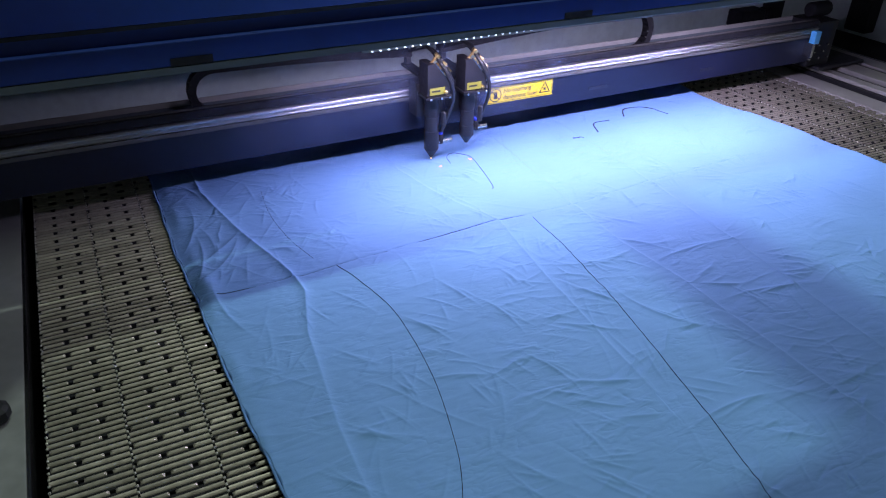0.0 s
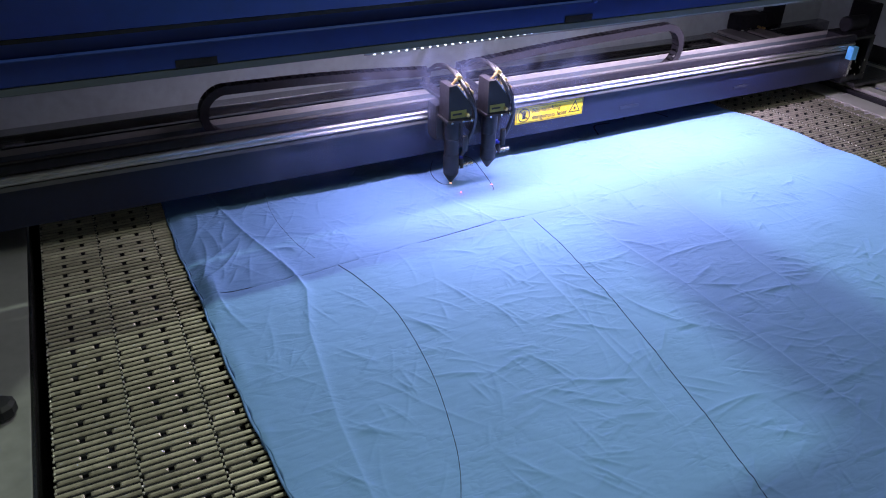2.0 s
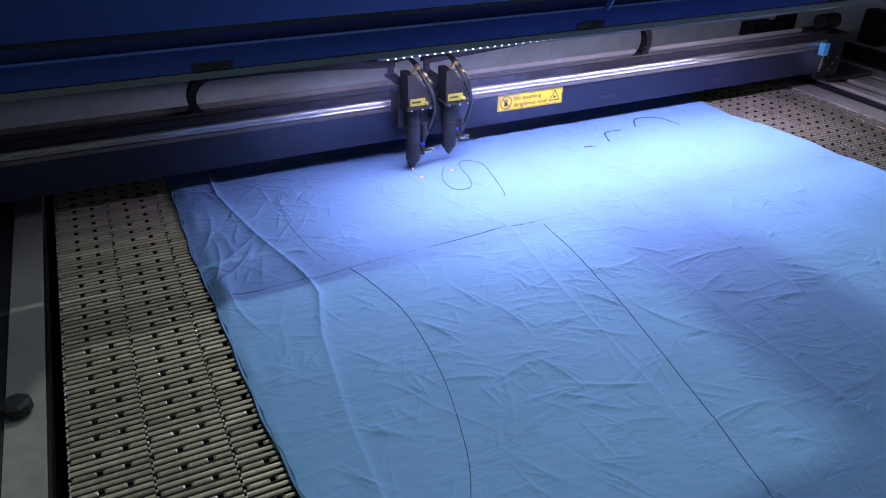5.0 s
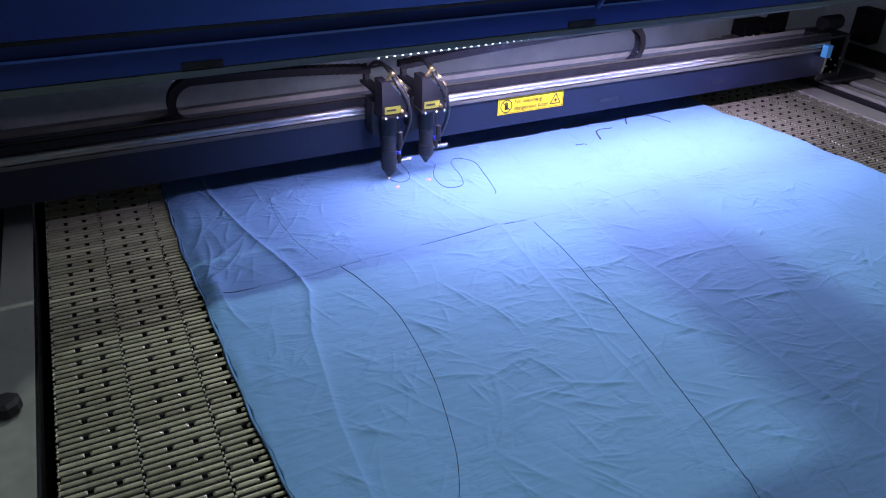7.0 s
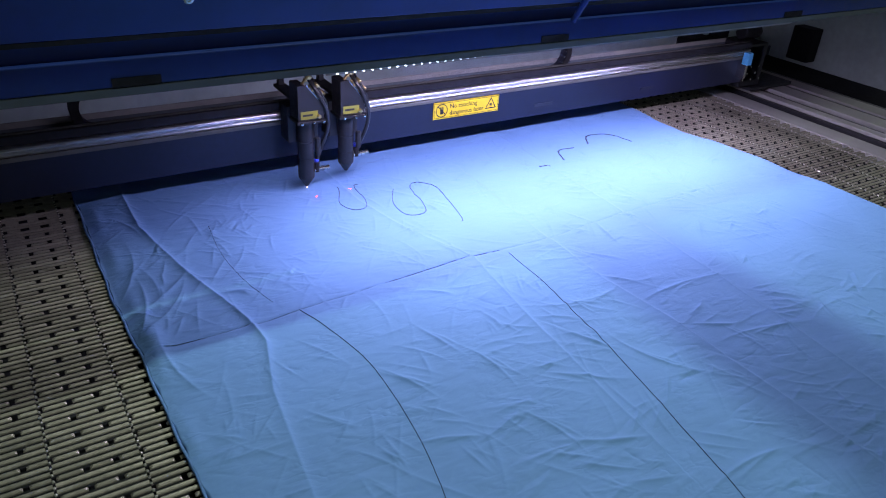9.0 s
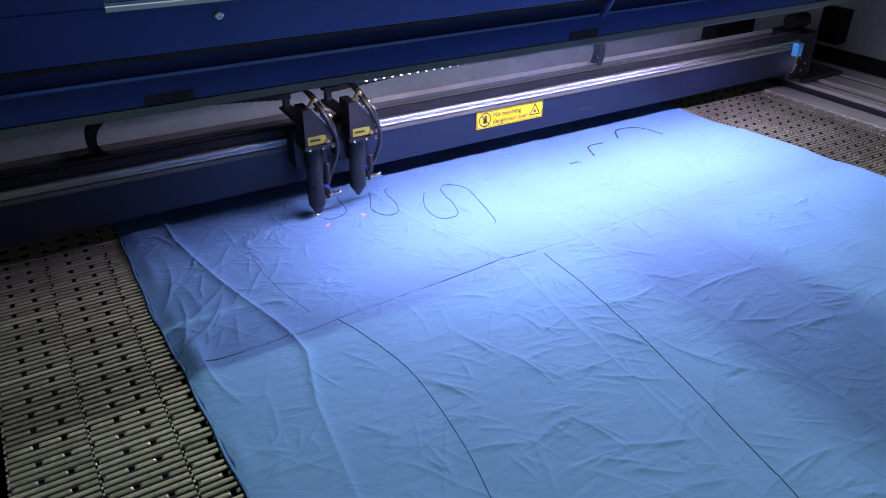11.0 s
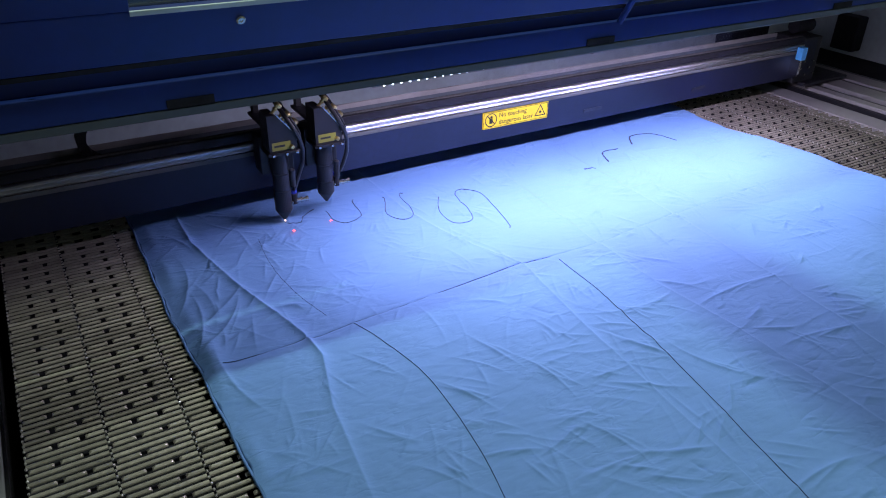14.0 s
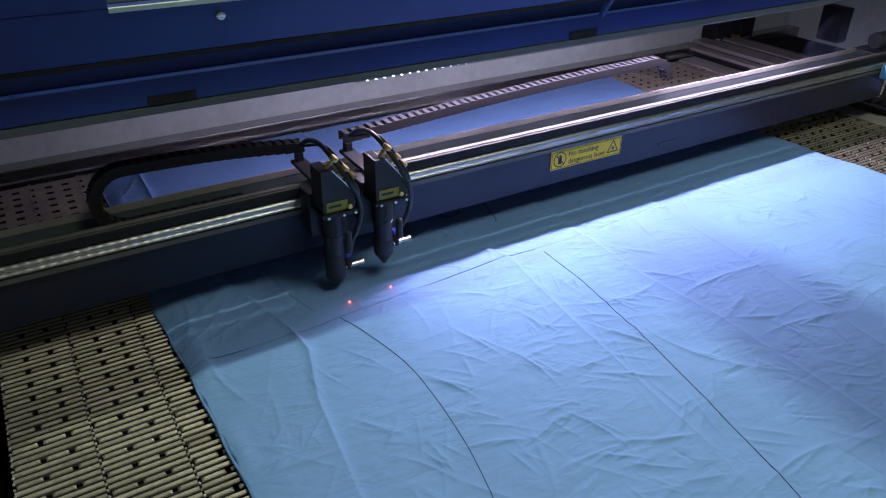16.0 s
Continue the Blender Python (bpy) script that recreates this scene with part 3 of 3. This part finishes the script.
    (13.5, 0.4203, 0.3355), (14.0, 0.4126, 0.3469), (14.5, 0.4085, 0.3684), (15.0, 0.412, 0.2559), (15.5, 0.4151, 0.1397), (16.0, 0.42, 0.0360),
]
GY0 = TRAVEL[0][2]


# The beam stands this far behind the plane given above.
BEAM_BACK = 0.020


def build_gantry():
    g = thing("gantry", "black aluminium gantry beam with bright rails and a yellow warning sign", "gantry", pose(0, GY0 + BEAM_BACK, 0))
    part("beam", extruded([(0, 0.064), (0, 0.1725), (0.012, 0.1725), (0.012, 0.150), (0.0545, 0.150), (0.0545, 0.140), (0.0874, 0.140), (0.0875, 0.1505), (0.09, 0.1505), (0.09, 0.064)], -0.26, 2.14), FACE, g, "dark powder coated beam")
    ridge = [(-0.0008, 0.1505)]
    for base in (0.1510, 0.1615):
        ridge += [(-0.0075 - 0.0055 * math.sin(math.pi * k / 6), base + 0.0095 * k / 6) for k in range(7)]
    ridge += [(-0.0008, 0.1718)]
    part("front_rail", extruded(ridge, -0.25, 2.06), RAIL, g, "bright double rail rippled to bead its reflected light")
    part("rail_foot", boxes((-0.25, 2.06, -0.0095, -0.0008, 0.1410, 0.1500), bevel=0.0012), WORN, g, "grey foot of the rail")
    part("upper_profile", boxes((-0.25, 2.06, -0.0105, 0.0125, 0.1727, 0.1900), bevel=0.0025), PLASTIC, g, "black anodised upper profile")
    part("profile_edge", boxes((-0.25, 2.06, -0.0035, 0.0060, 0.1902, 0.1912)), WORN, g, "thin worn metal edge")
    part("guide", boxes((-0.25, 2.06, 0.026, 0.044, 0.1502, 0.1570), bevel=0.0015), ALU, g, "bright linear guide in the beam")
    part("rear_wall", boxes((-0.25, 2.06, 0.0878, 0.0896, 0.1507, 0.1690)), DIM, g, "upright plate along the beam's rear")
    part("channel_edge", boxes((-0.25, 2.06, 0.0872, 0.0902, 0.1692, 0.1810), bevel=0.0008), PALE, g, "pale metal edge of the cable channel")
    part("end_block", boxes((2.06, 2.16, 0.0, 0.10, 0.045, 0.180), bevel=0.004), BLACK, g, "black end carriage")
    part("end_block", boxes((-0.30, -0.262, -0.02, 0.12, 0.032, 0.17), bevel=0.004), BLACK, g, "black end carriage")
    part("wheel_block", boxes((2.10, 2.31, -0.02, 0.12, 0.0335, 0.0445), bevel=0.003), BLACK, g, "black carriage riding on the side rail")
    part("connector", boxes((2.026, 2.048, -0.035, -0.015, 0.128, 0.165), bevel=0.002), SKYBLUE, g, "light blue plastic connector")
    part("bracket", boxes((2.030, 2.040, -0.03, -0.0005, 0.085, 0.1275)), NICKEL, g, "small bright bracket")
    part("motor", turned(((0.019, -0.04), (0.022, -0.036), (0.022, 0.036), (0.019, 0.04)), Matrix.Translation((2.13, 0.06, 0.2025)) @ Matrix.Rotation(radians(90), 4, "Y")), PLASTIC, g, "black drive motor", smooth=False)
    for x in (0.30, 1.55):
        part("screw", turned(((0.006, 0), (0.006, 0.003), (0.004, 0.004)), Matrix.Translation((x, 0.020, 0.150)), 10), NICKEL, g, "small bright screw")
    sign = part("warning_sign", boxes((0.927, 1.117, -0.0022, -0.0006, 0.0958, 0.1372)), YELLOW, g, "yellow warning sign with black symbols and lettering")
    y = -0.0025
    turn = Matrix.Rotation(radians(90), 4, "X")
    lettering("No touching", 0.0158, Matrix.Translation((0.972, y, 0.1195)) @ turn, INK, sign)
    lettering("dangerous laser", 0.0158, Matrix.Translation((0.972, y, 0.1030)) @ turn, INK, sign)
    part("border", boxes((0.929, 1.115, y - 0.0003, y + 0.0002, 0.098, 0.0988), (0.929, 1.115, y - 0.0003, y + 0.0002, 0.1337, 0.1345),
                         (0.929, 0.9298, y - 0.0003, y + 0.0002, 0.0989, 0.1336), (1.1142, 1.115, y - 0.0003, y + 0.0002, 0.0989, 0.1336)), INK, sign)
    ring, k = bmesh.new(), 28
    cx, cz = 0.950, 0.1163
    vs = [[ring.verts.new((cx + r * math.cos(2 * math.pi * i / k), y, cz + r * math.sin(2 * math.pi * i / k))) for i in range(k)] for r in (0.0145, 0.0168)]
    for i in range(k):
        ring.faces.new((vs[0][i], vs[0][(i + 1) % k], vs[1][(i + 1) % k], vs[1][i]))
    part("prohibition_ring", ring, INK, sign)
    part("palm_symbol", boxes((cx - 0.0045, cx + 0.0045, y - 0.0002, y + 0.0002, cz - 0.009, cz + 0.003), (cx - 0.0042, cx - 0.0022, y - 0.0002, y + 0.0002, cz + 0.0031, cz + 0.009), (cx - 0.001, cx + 0.001, y - 0.0002, y + 0.0002, cz + 0.0031, cz + 0.0105), (cx + 0.002, cx + 0.004, y - 0.0002, y + 0.0002, cz + 0.0031, cz + 0.009)), INK, sign)
    bar = boxes((-0.015, 0.015, y - 0.0009, y - 0.0005, -0.0011, 0.0011))
    bar.transform(Matrix.Translation((cx, 0, cz)) @ Matrix.Rotation(radians(45), 4, "Y"))
    part("prohibition_bar", bar, INK, sign)
    tx, tz = 1.0935, 0.1140
    tri = bmesh.new()
    out = [(tx + r * math.cos(a), tz + r * math.sin(a)) for r in (0.0145, 0.0195) for a in (radians(90), radians(210), radians(330))]
    vv = [tri.verts.new((x, y, z)) for x, z in out]
    for i in range(3):
        j = (i + 1) % 3
        tri.faces.new((vv[i], vv[j], vv[3 + j], vv[3 + i]))
    part("warning_triangle", tri, INK, sign)
    star = bmesh.new()
    pts = [star.verts.new((tx + r * math.cos(a), y, tz + r * math.sin(a))) for i in range(16) for r, a in (((0.006, 0.0026)[i % 2], math.pi * i / 8),)]
    star.faces.new(pts)
    part("beam_symbol", star, INK, sign)
    for x, w in ((1.235, 0.06), (1.62, 0.05)):
        part("faded_sticker", boxes((x, x + w, -0.0018, -0.0006, 0.088, 0.096)), STICKER, g, "small faded grey sticker")
    for k in range(7):
        part("terminal", turned(((0.003, 0), (0.003, 0.006)), Matrix.Translation((2.05 + 0.013 * k, -0.012, 0.075 + 0.02 * (k % 3))) @ Matrix.Rotation(radians(90), 4, "X"), 8), NICKEL, g, "small bright terminal")
    return g


def build_head(longer):
    """A laser head: its origin lies under the nozzle on the bed, the beam behind it at y 0.045."""
    h = thing("laser_unit", "black laser cutting head with brass mirror screws and an air hose", "laser head", group="laser heads on the gantry")
    low = 0.018 if longer else 0.038
    part("carriage_plate", boxes((-0.034, 0.032, 0.008, 0.050, 0.118, 0.1960), bevel=0.002), BLACK, h, "black carriage plate on the rail")
    part("slide", boxes((-0.013, 0.013, 0.012, 0.142, 0.1962, 0.2030), bevel=0.002), BLACK, h)
    body = part("mirror_block", plate([(-0.027, 0.178), (0.027, 0.178), (0.027, 0.204), (-0.010, 0.250), (-0.027, 0.250)], -0.036, 0.0078), BLACK, h, "black mirror block with a slanted face")
    part("edge_strip", plate([(0.0272, 0.2045), (0.0285, 0.2055), (-0.0085, 0.2515), (-0.0100, 0.2503)], -0.036, -0.033), NICKEL, body, "bright worn edge")
    for dx, dz, dy in ((-0.012, 0.250, -0.022), (0.004, 0.231, -0.024), (0.004, 0.231, -0.006), (0.019, 0.212, -0.016)):
        m = Matrix.Translation((dx, dy, dz)) @ Matrix.Rotation(radians(40), 4, "Y") @ Matrix.Rotation(radians(10), 4, "X")
        part("mirror_screw", turned(((0.0028, -0.006), (0.0028, 0.009), (0.0046, 0.0091), (0.0046, 0.012), (0.0030, 0.0121), (0.0030, 0.016), (0.0072, 0.0161), (0.0075, 0.018), (0.0075, 0.022), (0.0066, 0.0235)), m, 14), BRASS, body, "knurled brass mirror screw")
    tag = part("label_plate", boxes((-0.022, 0.014, -0.0372, -0.0363, 0.181, 0.197)), OLIVE, body, "small yellow label with dark lettering")
    part("lettering_bar", boxes((-0.018, 0.003, -0.0378, -0.0374, 0.1875, 0.1915)), INK, tag)
    part("label_screw", turned(((0.004, 0), (0.004, 0.006), (0.003, 0.007)), Matrix.Translation((0.016, -0.0365, 0.185)) @ Matrix.Rotation(radians(90), 4, "X"), 12), BRASS, body, "brass screw")
    base = part("clamp_plate", boxes((-0.031, 0.031, -0.040, 0.0078, 0.171, 0.1775), bevel=0.0012), BLACK, h)
    for dx in (-0.022, 0.004, 0.024):
        part("clamp_screw", turned(((0.003, 0), (0.003, 0.004), (0.002, 0.005)), Matrix.Translation((dx, -0.0405, 0.174)) @ Matrix.Rotation(radians(90), 4, "X"), 8), NICKEL, base, "small bright screw")
    t = 0.0175
    part("lens_tube", turned(((t * 1.02, 0.1708), (t * 1.02, 0.128), (t * 0.94, 0.1275), (t * 0.94, 0.122), (t * 1.0, 0.1215), (t * 0.93, 0.118), (t * 0.93, 0.085), (t, 0.0845), (t, low + 0.035)), seg=32), BLACK, h, "black anodised lens tube", smooth=False)
    part("nozzle", turned(((t * 0.98, low + 0.0348), (t * 0.98, low + 0.022), (t * 0.92, low + 0.0195), (0.0055, low + 0.003), (0.0035, low)), seg=32), BLACK, h, "tapered black nozzle")
    m = Matrix.Translation((t, -0.004, low + 0.036)) @ Matrix.Rotation(radians(90), 4, "Y")
    valve = part("air_fitting", turned(((0.006, -0.002), (0.006, 0.009), (0.0042, 0.0095), (0.0042, 0.017), (0.0062, 0.0172), (0.0062, 0.020), (0.004, 0.0205), (0.004, 0.028), (0.0055, 0.0282), (0.0055, 0.033)), m, 14), NICKEL, h, "nickel air throttle fitting")
    part("elbow", turned(((0.007, -0.010), (0.007, 0.010), (0.005, 0.012)), Matrix.Translation((t + 0.004, -0.004, low + 0.042)), 14), PLASTIC, valve, "black plastic elbow")
    part("collar", turned(((0.0058, 0.0), (0.0064, 0.002), (0.0064, 0.006), (0.005, 0.007)), Matrix.Translation((t + 0.004, -0.004, low + 0.0545)), 14), COLLAR, valve, "blue push-in collar")
    x = t + 0.004
    part("air_hose", tube(((x, -0.004, low + 0.056), (x + 0.010, -0.012, 0.110), (x + 0.019, -0.024, 0.152), (x + 0.011, -0.038, 0.195), (x - 0.012, -0.034, 0.243), (x - 0.022, 0.015, 0.270), (x - 0.022, 0.070, 0.262), (x - 0.022, 0.118, 0.236)), 0.0042), RUBBER, h, "black air hose")
    part("cable", tube(((0.028, -0.030, 0.185), (0.034, -0.036, 0.205), (0.018, -0.034, 0.240), (0.004, 0.01, 0.270), (-0.002, 0.105, 0.240)), 0.0025), RUBBER, h, "thin dark cable")
    part("chain_arm", boxes((-0.006, 0.006, 0.124, 0.1395, 0.2032, 0.219), bevel=0.001), BLACK, h, "black bracket that carries the cable chain")
    part("pointer", turned(((0.006, 0.0), (0.006, 0.034), (0.003, 0.036)), Matrix.Translation((0.008, -0.046, 0.108)), 12), BLACK, h, "small red-dot pointer lamp")
    part("red_dot", turned(((0.0026, 0.0), (0.0018, 0.0008)), Matrix.Translation((0.0 if longer else -0.012, -0.052 if longer else -0.046, 0.0145)), 12), RED_DOT, h, "red pointer dot on the cloth")
    return h


gantry = build_gantry()
HEAD_GAP = 0.092
heads = [build_head(True), build_head(False)]
spark = tagged(link_mesh("cutting_spark", turned(((0.0022, 0.0), (0.0014, 0.001)), seg=12), SPARK), "glowing orange cutting spot on the cloth", "spark")

# ---- the cable chains ----
LINK = 0.0165
CHAIN_Z, CHAIN_Y, CHAIN_HEAD_Z = 0.1498, 0.092, 0.228
CHAIN_RADIUS = {-1: 0.0488, 1: 0.0548}


def link_mesh_data():
    bm = boxes((-0.0088, 0.0088, -0.0125, -0.0105, -0.0085, 0.0085), (-0.0088, 0.0088, 0.0105, 0.0125, -0.0085, 0.0085),
               (-0.0045, 0.0045, -0.0104, 0.0104, 0.0062, 0.0083), (-0.0045, 0.0045, -0.0104, 0.0104, -0.0083, -0.0062))
    me = bpy.data.meshes.new("chain_link")
    bm.to_mesh(me)
    bm.free()
    me.materials.append(PLASTIC)
    return me


def chain_place(s, end, loop, way):
    """Where the link at s metres from the head's end lies, in the chain's own space; way: -1 runs to the left, 1 to the right."""
    run, r = abs(loop - end), CHAIN_RADIUS[way]
    arc, top = math.pi * r, CHAIN_Z + 2 * r
    if s < run:
        u = s / run
        z = CHAIN_HEAD_Z + (top - CHAIN_HEAD_Z) * u + 0.005 * math.sin(math.pi * u)
        return Matrix.Translation((end + way * s, 0, z)) @ Matrix.Rotation(0 if way > 0 else math.pi, 4, "Z")
    if s < run + arc:
        a = (s - run) / r
        return Matrix.Translation((loop + way * r * math.sin(a), 0, CHAIN_Z + r + r * math.cos(a))) @ Matrix.Rotation(0 if way > 0 else math.pi, 4, "Z") @ Matrix.Rotation(a, 4, "Y")
    return Matrix.Translation((loop - way * (s - run - arc), 0, CHAIN_Z)) @ Matrix.Rotation(0 if way > 0 else math.pi, 4, "Z") @ Matrix.Rotation(math.pi, 4, "Y")


def build_chain(way, count):
    chain = thing("cable_chain", "black plastic cable chain looped on the gantry", "cable chain", pose(0, GY0 + CHAIN_Y, 0), "cable chains on the gantry")
    me, links = link_mesh_data(), []
    for _ in range(count):
        ob = new("chain_link", me)
        ob.parent = chain
        links.append(ob)
    return chain, links


chains = [(-1, *build_chain(-1, 38)), (1, *build_chain(1, 50))]
LOOP0 = {-1: 0.309 - 0.765 / 2, 1: 1.425 - (0.765 + HEAD_GAP) / 2}

# ---- what the laser cuts while it runs ----
CUTTING = ((0.0, 3.6), (4.4, 8.5), (9.0, 11.5), (12.0, 14.5))


def nozzle_at(t):
    """The nozzle's place over the bed, gliding between the rows of TRAVEL."""
    times = [row[0] for row in TRAVEL]
    k = min(max(np.searchsorted(times, t, "right") - 1, 0), len(times) - 2)
    p = [np.array(TRAVEL[min(max(k + j, 0), len(times) - 1)][1:]) for j in (-1, 0, 1, 2)]
    w = (t - times[k]) / (times[k + 1] - times[k])
    x, y = 0.5 * (2 * p[1] + (p[2] - p[0]) * w + (2 * p[0] - 5 * p[1] + 4 * p[2] - p[3]) * w * w + (3 * p[1] - p[0] - 3 * p[2] + p[3]) * w**3)
    return np.array((x, y - 0.045))


part("cut_or_crease_line", ribbon(smooth_line(((0.80, 0.06), (0.81, 0.078), (0.829, 0.171), (0.836, 0.23), (0.805, 0.262), (0.785, 0.250), (0.777, 0.215)), 8), 0.0015), CHAR_AND_CREASE, cloth, "thin dark line of a scorched cut or a shaded crease")
fresh_cuts = []
for start, stop in CUTTING:
    for k in range(int(round((stop - start) / 0.25))):
        t = start + 0.25 * k
        line = np.array([nozzle_at(t + 0.25 * j / 5) for j in range(6)])
        fresh_cuts.append((t + 0.2, part("fresh_cut", ribbon(line, 0.0015), CHAR_AND_CREASE, cloth, "freshly scorched edge of a cut")))

# ---- the strip of light diodes ----


def build_led_strip():
    strip = thing("led_strip", "strip of bright white light diodes under the cross member", "led strip")
    part("carrier", boxes((0.53, 1.80, 0.1105, 0.1135, 0.3268, 0.3995)), PALE, strip)
    me = None
    for i in range(75):
        if me is None:
            ob = part("diode", boxes((-0.0014, 0.0014, -0.0010, 0.0012, -0.0012, 0.0)), LED, strip, "glowing diode")
            me = ob.data
        else:
            ob = new("diode", me)
            ob.parent = strip
        ob.location = (0.55 + i * 0.0167, 0.1085, 0.3288 + 0.0080 * min(1.0, i / 42))


build_led_strip()


def build_rear():
    roller = thing("rear_roller", "steel roller and support profile behind the cloth", "roller")
    part("profile", boxes((-0.3, 2.76, 0.79, 0.84, -0.03, 0.022), bevel=0.002), ALU, roller, "bright steel support profile")
    part("roller_tube", turned(((0.02, -1.15), (0.02, 1.15)), Matrix.Translation((0.98, 0.758, -0.012)) @ Matrix.Rotation(radians(90), 4, "Y"), 28), ALU, roller)
    motor = thing("drive_motor", "black drive motor with brass fittings on the rear panel", "motor")
    part("casing", boxes((2.27, 2.40, 0.79, 0.858, 0.023, 0.085), bevel=0.01), PLASTIC, motor)
    part("drum", turned(((0.026, -0.02), (0.03, -0.017), (0.03, 0.017), (0.026, 0.02)), Matrix.Translation((2.425, 0.82, 0.055)) @ Matrix.Rotation(radians(90), 4, "Y"), 20), PLASTIC, motor)
    for k in range(5):
        part("fitting", turned(((0.005, 0), (0.005, 0.012), (0.003, 0.014)), Matrix.Translation((2.28 + 0.026 * k, 0.788, 0.034 + 0.006 * (k % 2))) @ Matrix.Rotation(radians(90), 4, "X"), 10), BRASS if k > 2 else NICKEL, motor, "small bright fitting")
    hatch = thing("wall_recess", "dark rectangular plate standing for a shaded opening in the rear panel", "panel")
    part("opening_shade_plate", boxes((2.45, 2.56, 0.852, 0.859, 0.01, 0.12)), BLACK, hatch)
    box = thing("control_box", "dark box on the grey side panel", "box")
    part("casing", boxes((2.72, 2.778, 0.60, 0.69, 0.005, 0.13), bevel=0.006), PLASTIC, box)
    knob = thing("clamp_knob", "black plastic clamp knob on the side plate", "knob")
    part("grip", turned(((0.018, 0.006), (0.02, 0.010), (0.02, 0.022), (0.014, 0.027)), Matrix.Translation((-0.155, -0.255, 0.0035)), 9), PLASTIC, knob)
    part("stem", turned(((0.007, 0.001), (0.007, 0.006)), Matrix.Translation((-0.155, -0.255, 0.0035)), 12), NICKEL, knob)


build_rear()

# ---- smoke ----


def smoke_material():
    mat = bpy.data.materials.new("thin_smoke")
    mat.use_nodes = True
    n, link = mat.node_tree.nodes, mat.node_tree.links.new
    n.remove(n["Principled BSDF"])
    where = n.new("ShaderNodeTexCoord")
    tex = n.new("ShaderNodeTexNoise")
    tex.inputs["Scale"].default_value, tex.inputs["Detail"].default_value, tex.inputs["Distortion"].default_value = 16, 6, 0.7
    link(where.outputs["Object"], tex.inputs["Vector"])
    span = n.new("ShaderNodeMapRange")
    span.inputs[1].default_value, span.inputs[2].default_value, span.inputs[4].default_value = 0.3, 0.85, 0.21
    link(tex.outputs[0], span.inputs[0])
    fit = n.new("ShaderNodeMapping")
    fit.inputs["Scale"].default_value = (5.0, 1.0, 8.0)
    link(where.outputs["Object"], fit.inputs["Vector"])
    ball = n.new("ShaderNodeTexGradient")
    ball.gradient_type = "SPHERICAL"
    link(fit.outputs[0], ball.inputs[0])
    mul = n.new("ShaderNodeMath")
    mul.operation = "MULTIPLY"
    link(span.outputs[0], mul.inputs[0])
    link(ball.outputs[1], mul.inputs[1])
    clear, mix, white = n.new("ShaderNodeBsdfTransparent"), n.new("ShaderNodeMixShader"), n.new("ShaderNodeMixShader")
    for k, side in enumerate((n.new("ShaderNodeBsdfTranslucent"), n.new("ShaderNodeBsdfDiffuse"))):
        side.inputs[0].default_value = (0.44, 0.56, 0.98, 1)
        link(side.outputs[0], white.inputs[1 + k])
    link(mul.outputs[0], mix.inputs[0])
    link(clear.outputs[0], mix.inputs[1])
    link(white.outputs[0], mix.inputs[2])
    link(mix.outputs[0], n["Material Output"].inputs[0])
    return mat


SMOKE = smoke_material()


def build_wisp(seed):
    bm = bmesh.new()
    bmesh.ops.create_grid(bm, x_segments=26, y_segments=18, size=1)
    for v in bm.verts:
        x, z = v.co.x * 0.20, v.co.y * 0.125
        v.co = (x, 0.025 * noise.noise((x * 9 + seed * 7.3, z * 11, seed)), z)
    return tagged(link_mesh("smoke_wisp", bm, SMOKE, smooth=True), "thin drifting wisp of pale bluish smoke", "smoke", "smoke wisps over the bed", "stuff")


wisps = [build_wisp(k + 1) for k in range(5)]

# ---- what moves ----


def motions():
    walk(gantry, [(t, pose(0, gy + BEAM_BACK, 0)) for t, _, gy in TRAVEL])
    for i, h in enumerate(heads):
        walk(h, [(t, pose(hx + i * HEAD_GAP, gy - 0.045, 0)) for t, hx, gy in TRAVEL])
    rows = []
    for t, hx, gy in TRAVEL:
        burning = any(a <= t <= b for a, b in CUTTING)
        rows.append((t, pose(hx, gy - 0.045, 0.0135 if burning else -0.005)))
    walk(spark, rows)
    # A cut edge lies under the cloth until the laser frees it, then curls up.
    for t, ob in fresh_cuts:
        down, up = pose(0, 0, -0.009), pose(0, 0, 0)
        walk(ob, [(0, down), (max(0.05, t - 0.1), down), (t + 0.1, up), (16.0, up)])
    # The smoke hangs about the nozzle at first, then is drawn off along the beam.
    for k, ob in enumerate(wisps):
        rows = []
        for t, hx, gy in TRAVEL:
            u = min(1.0, max(0.0, (t - 4.4) / 2.6))
            u = u * u * (3 - 2 * u)
            x = (1 - u) * (hx - 0.36 + 0.15 * k) + u * (0.86 + 0.16 * k + 0.035 * (t - 7) + 0.5 * max(0.0, t - 14.5))
            y = gy + (1 - u) * (-0.012 - 0.004 * k) + u * (0.055 + 0.012 * k)
            z = (1 - u) * (0.155 + 0.03 * (k % 3)) + u * (0.215 + 0.012 * (k % 3))
            rows.append((t, pose(x + 0.008 * math.sin(1.9 * t + 2 * k), y, z + 0.006 * math.sin(2.7 * t + k), 0, 9 * math.sin(0.8 * t + k), 6 * math.sin(0.5 * t + 2 * k))))
        walk(ob, rows)
    for way, chain, links in chains:
        walk(chain, [(t, pose(0, gy + CHAIN_Y, 0)) for t, _, gy in TRAVEL])
        for n, ob in enumerate(links):
            rows = []
            for t, hx, _ in TRAVEL:
                end = hx + (HEAD_GAP if way > 0 else 0)
                rows.append((t, chain_place(n * LINK, end, LOOP0[way] + end / 2, way)))
            walk(ob, rows)


motions()
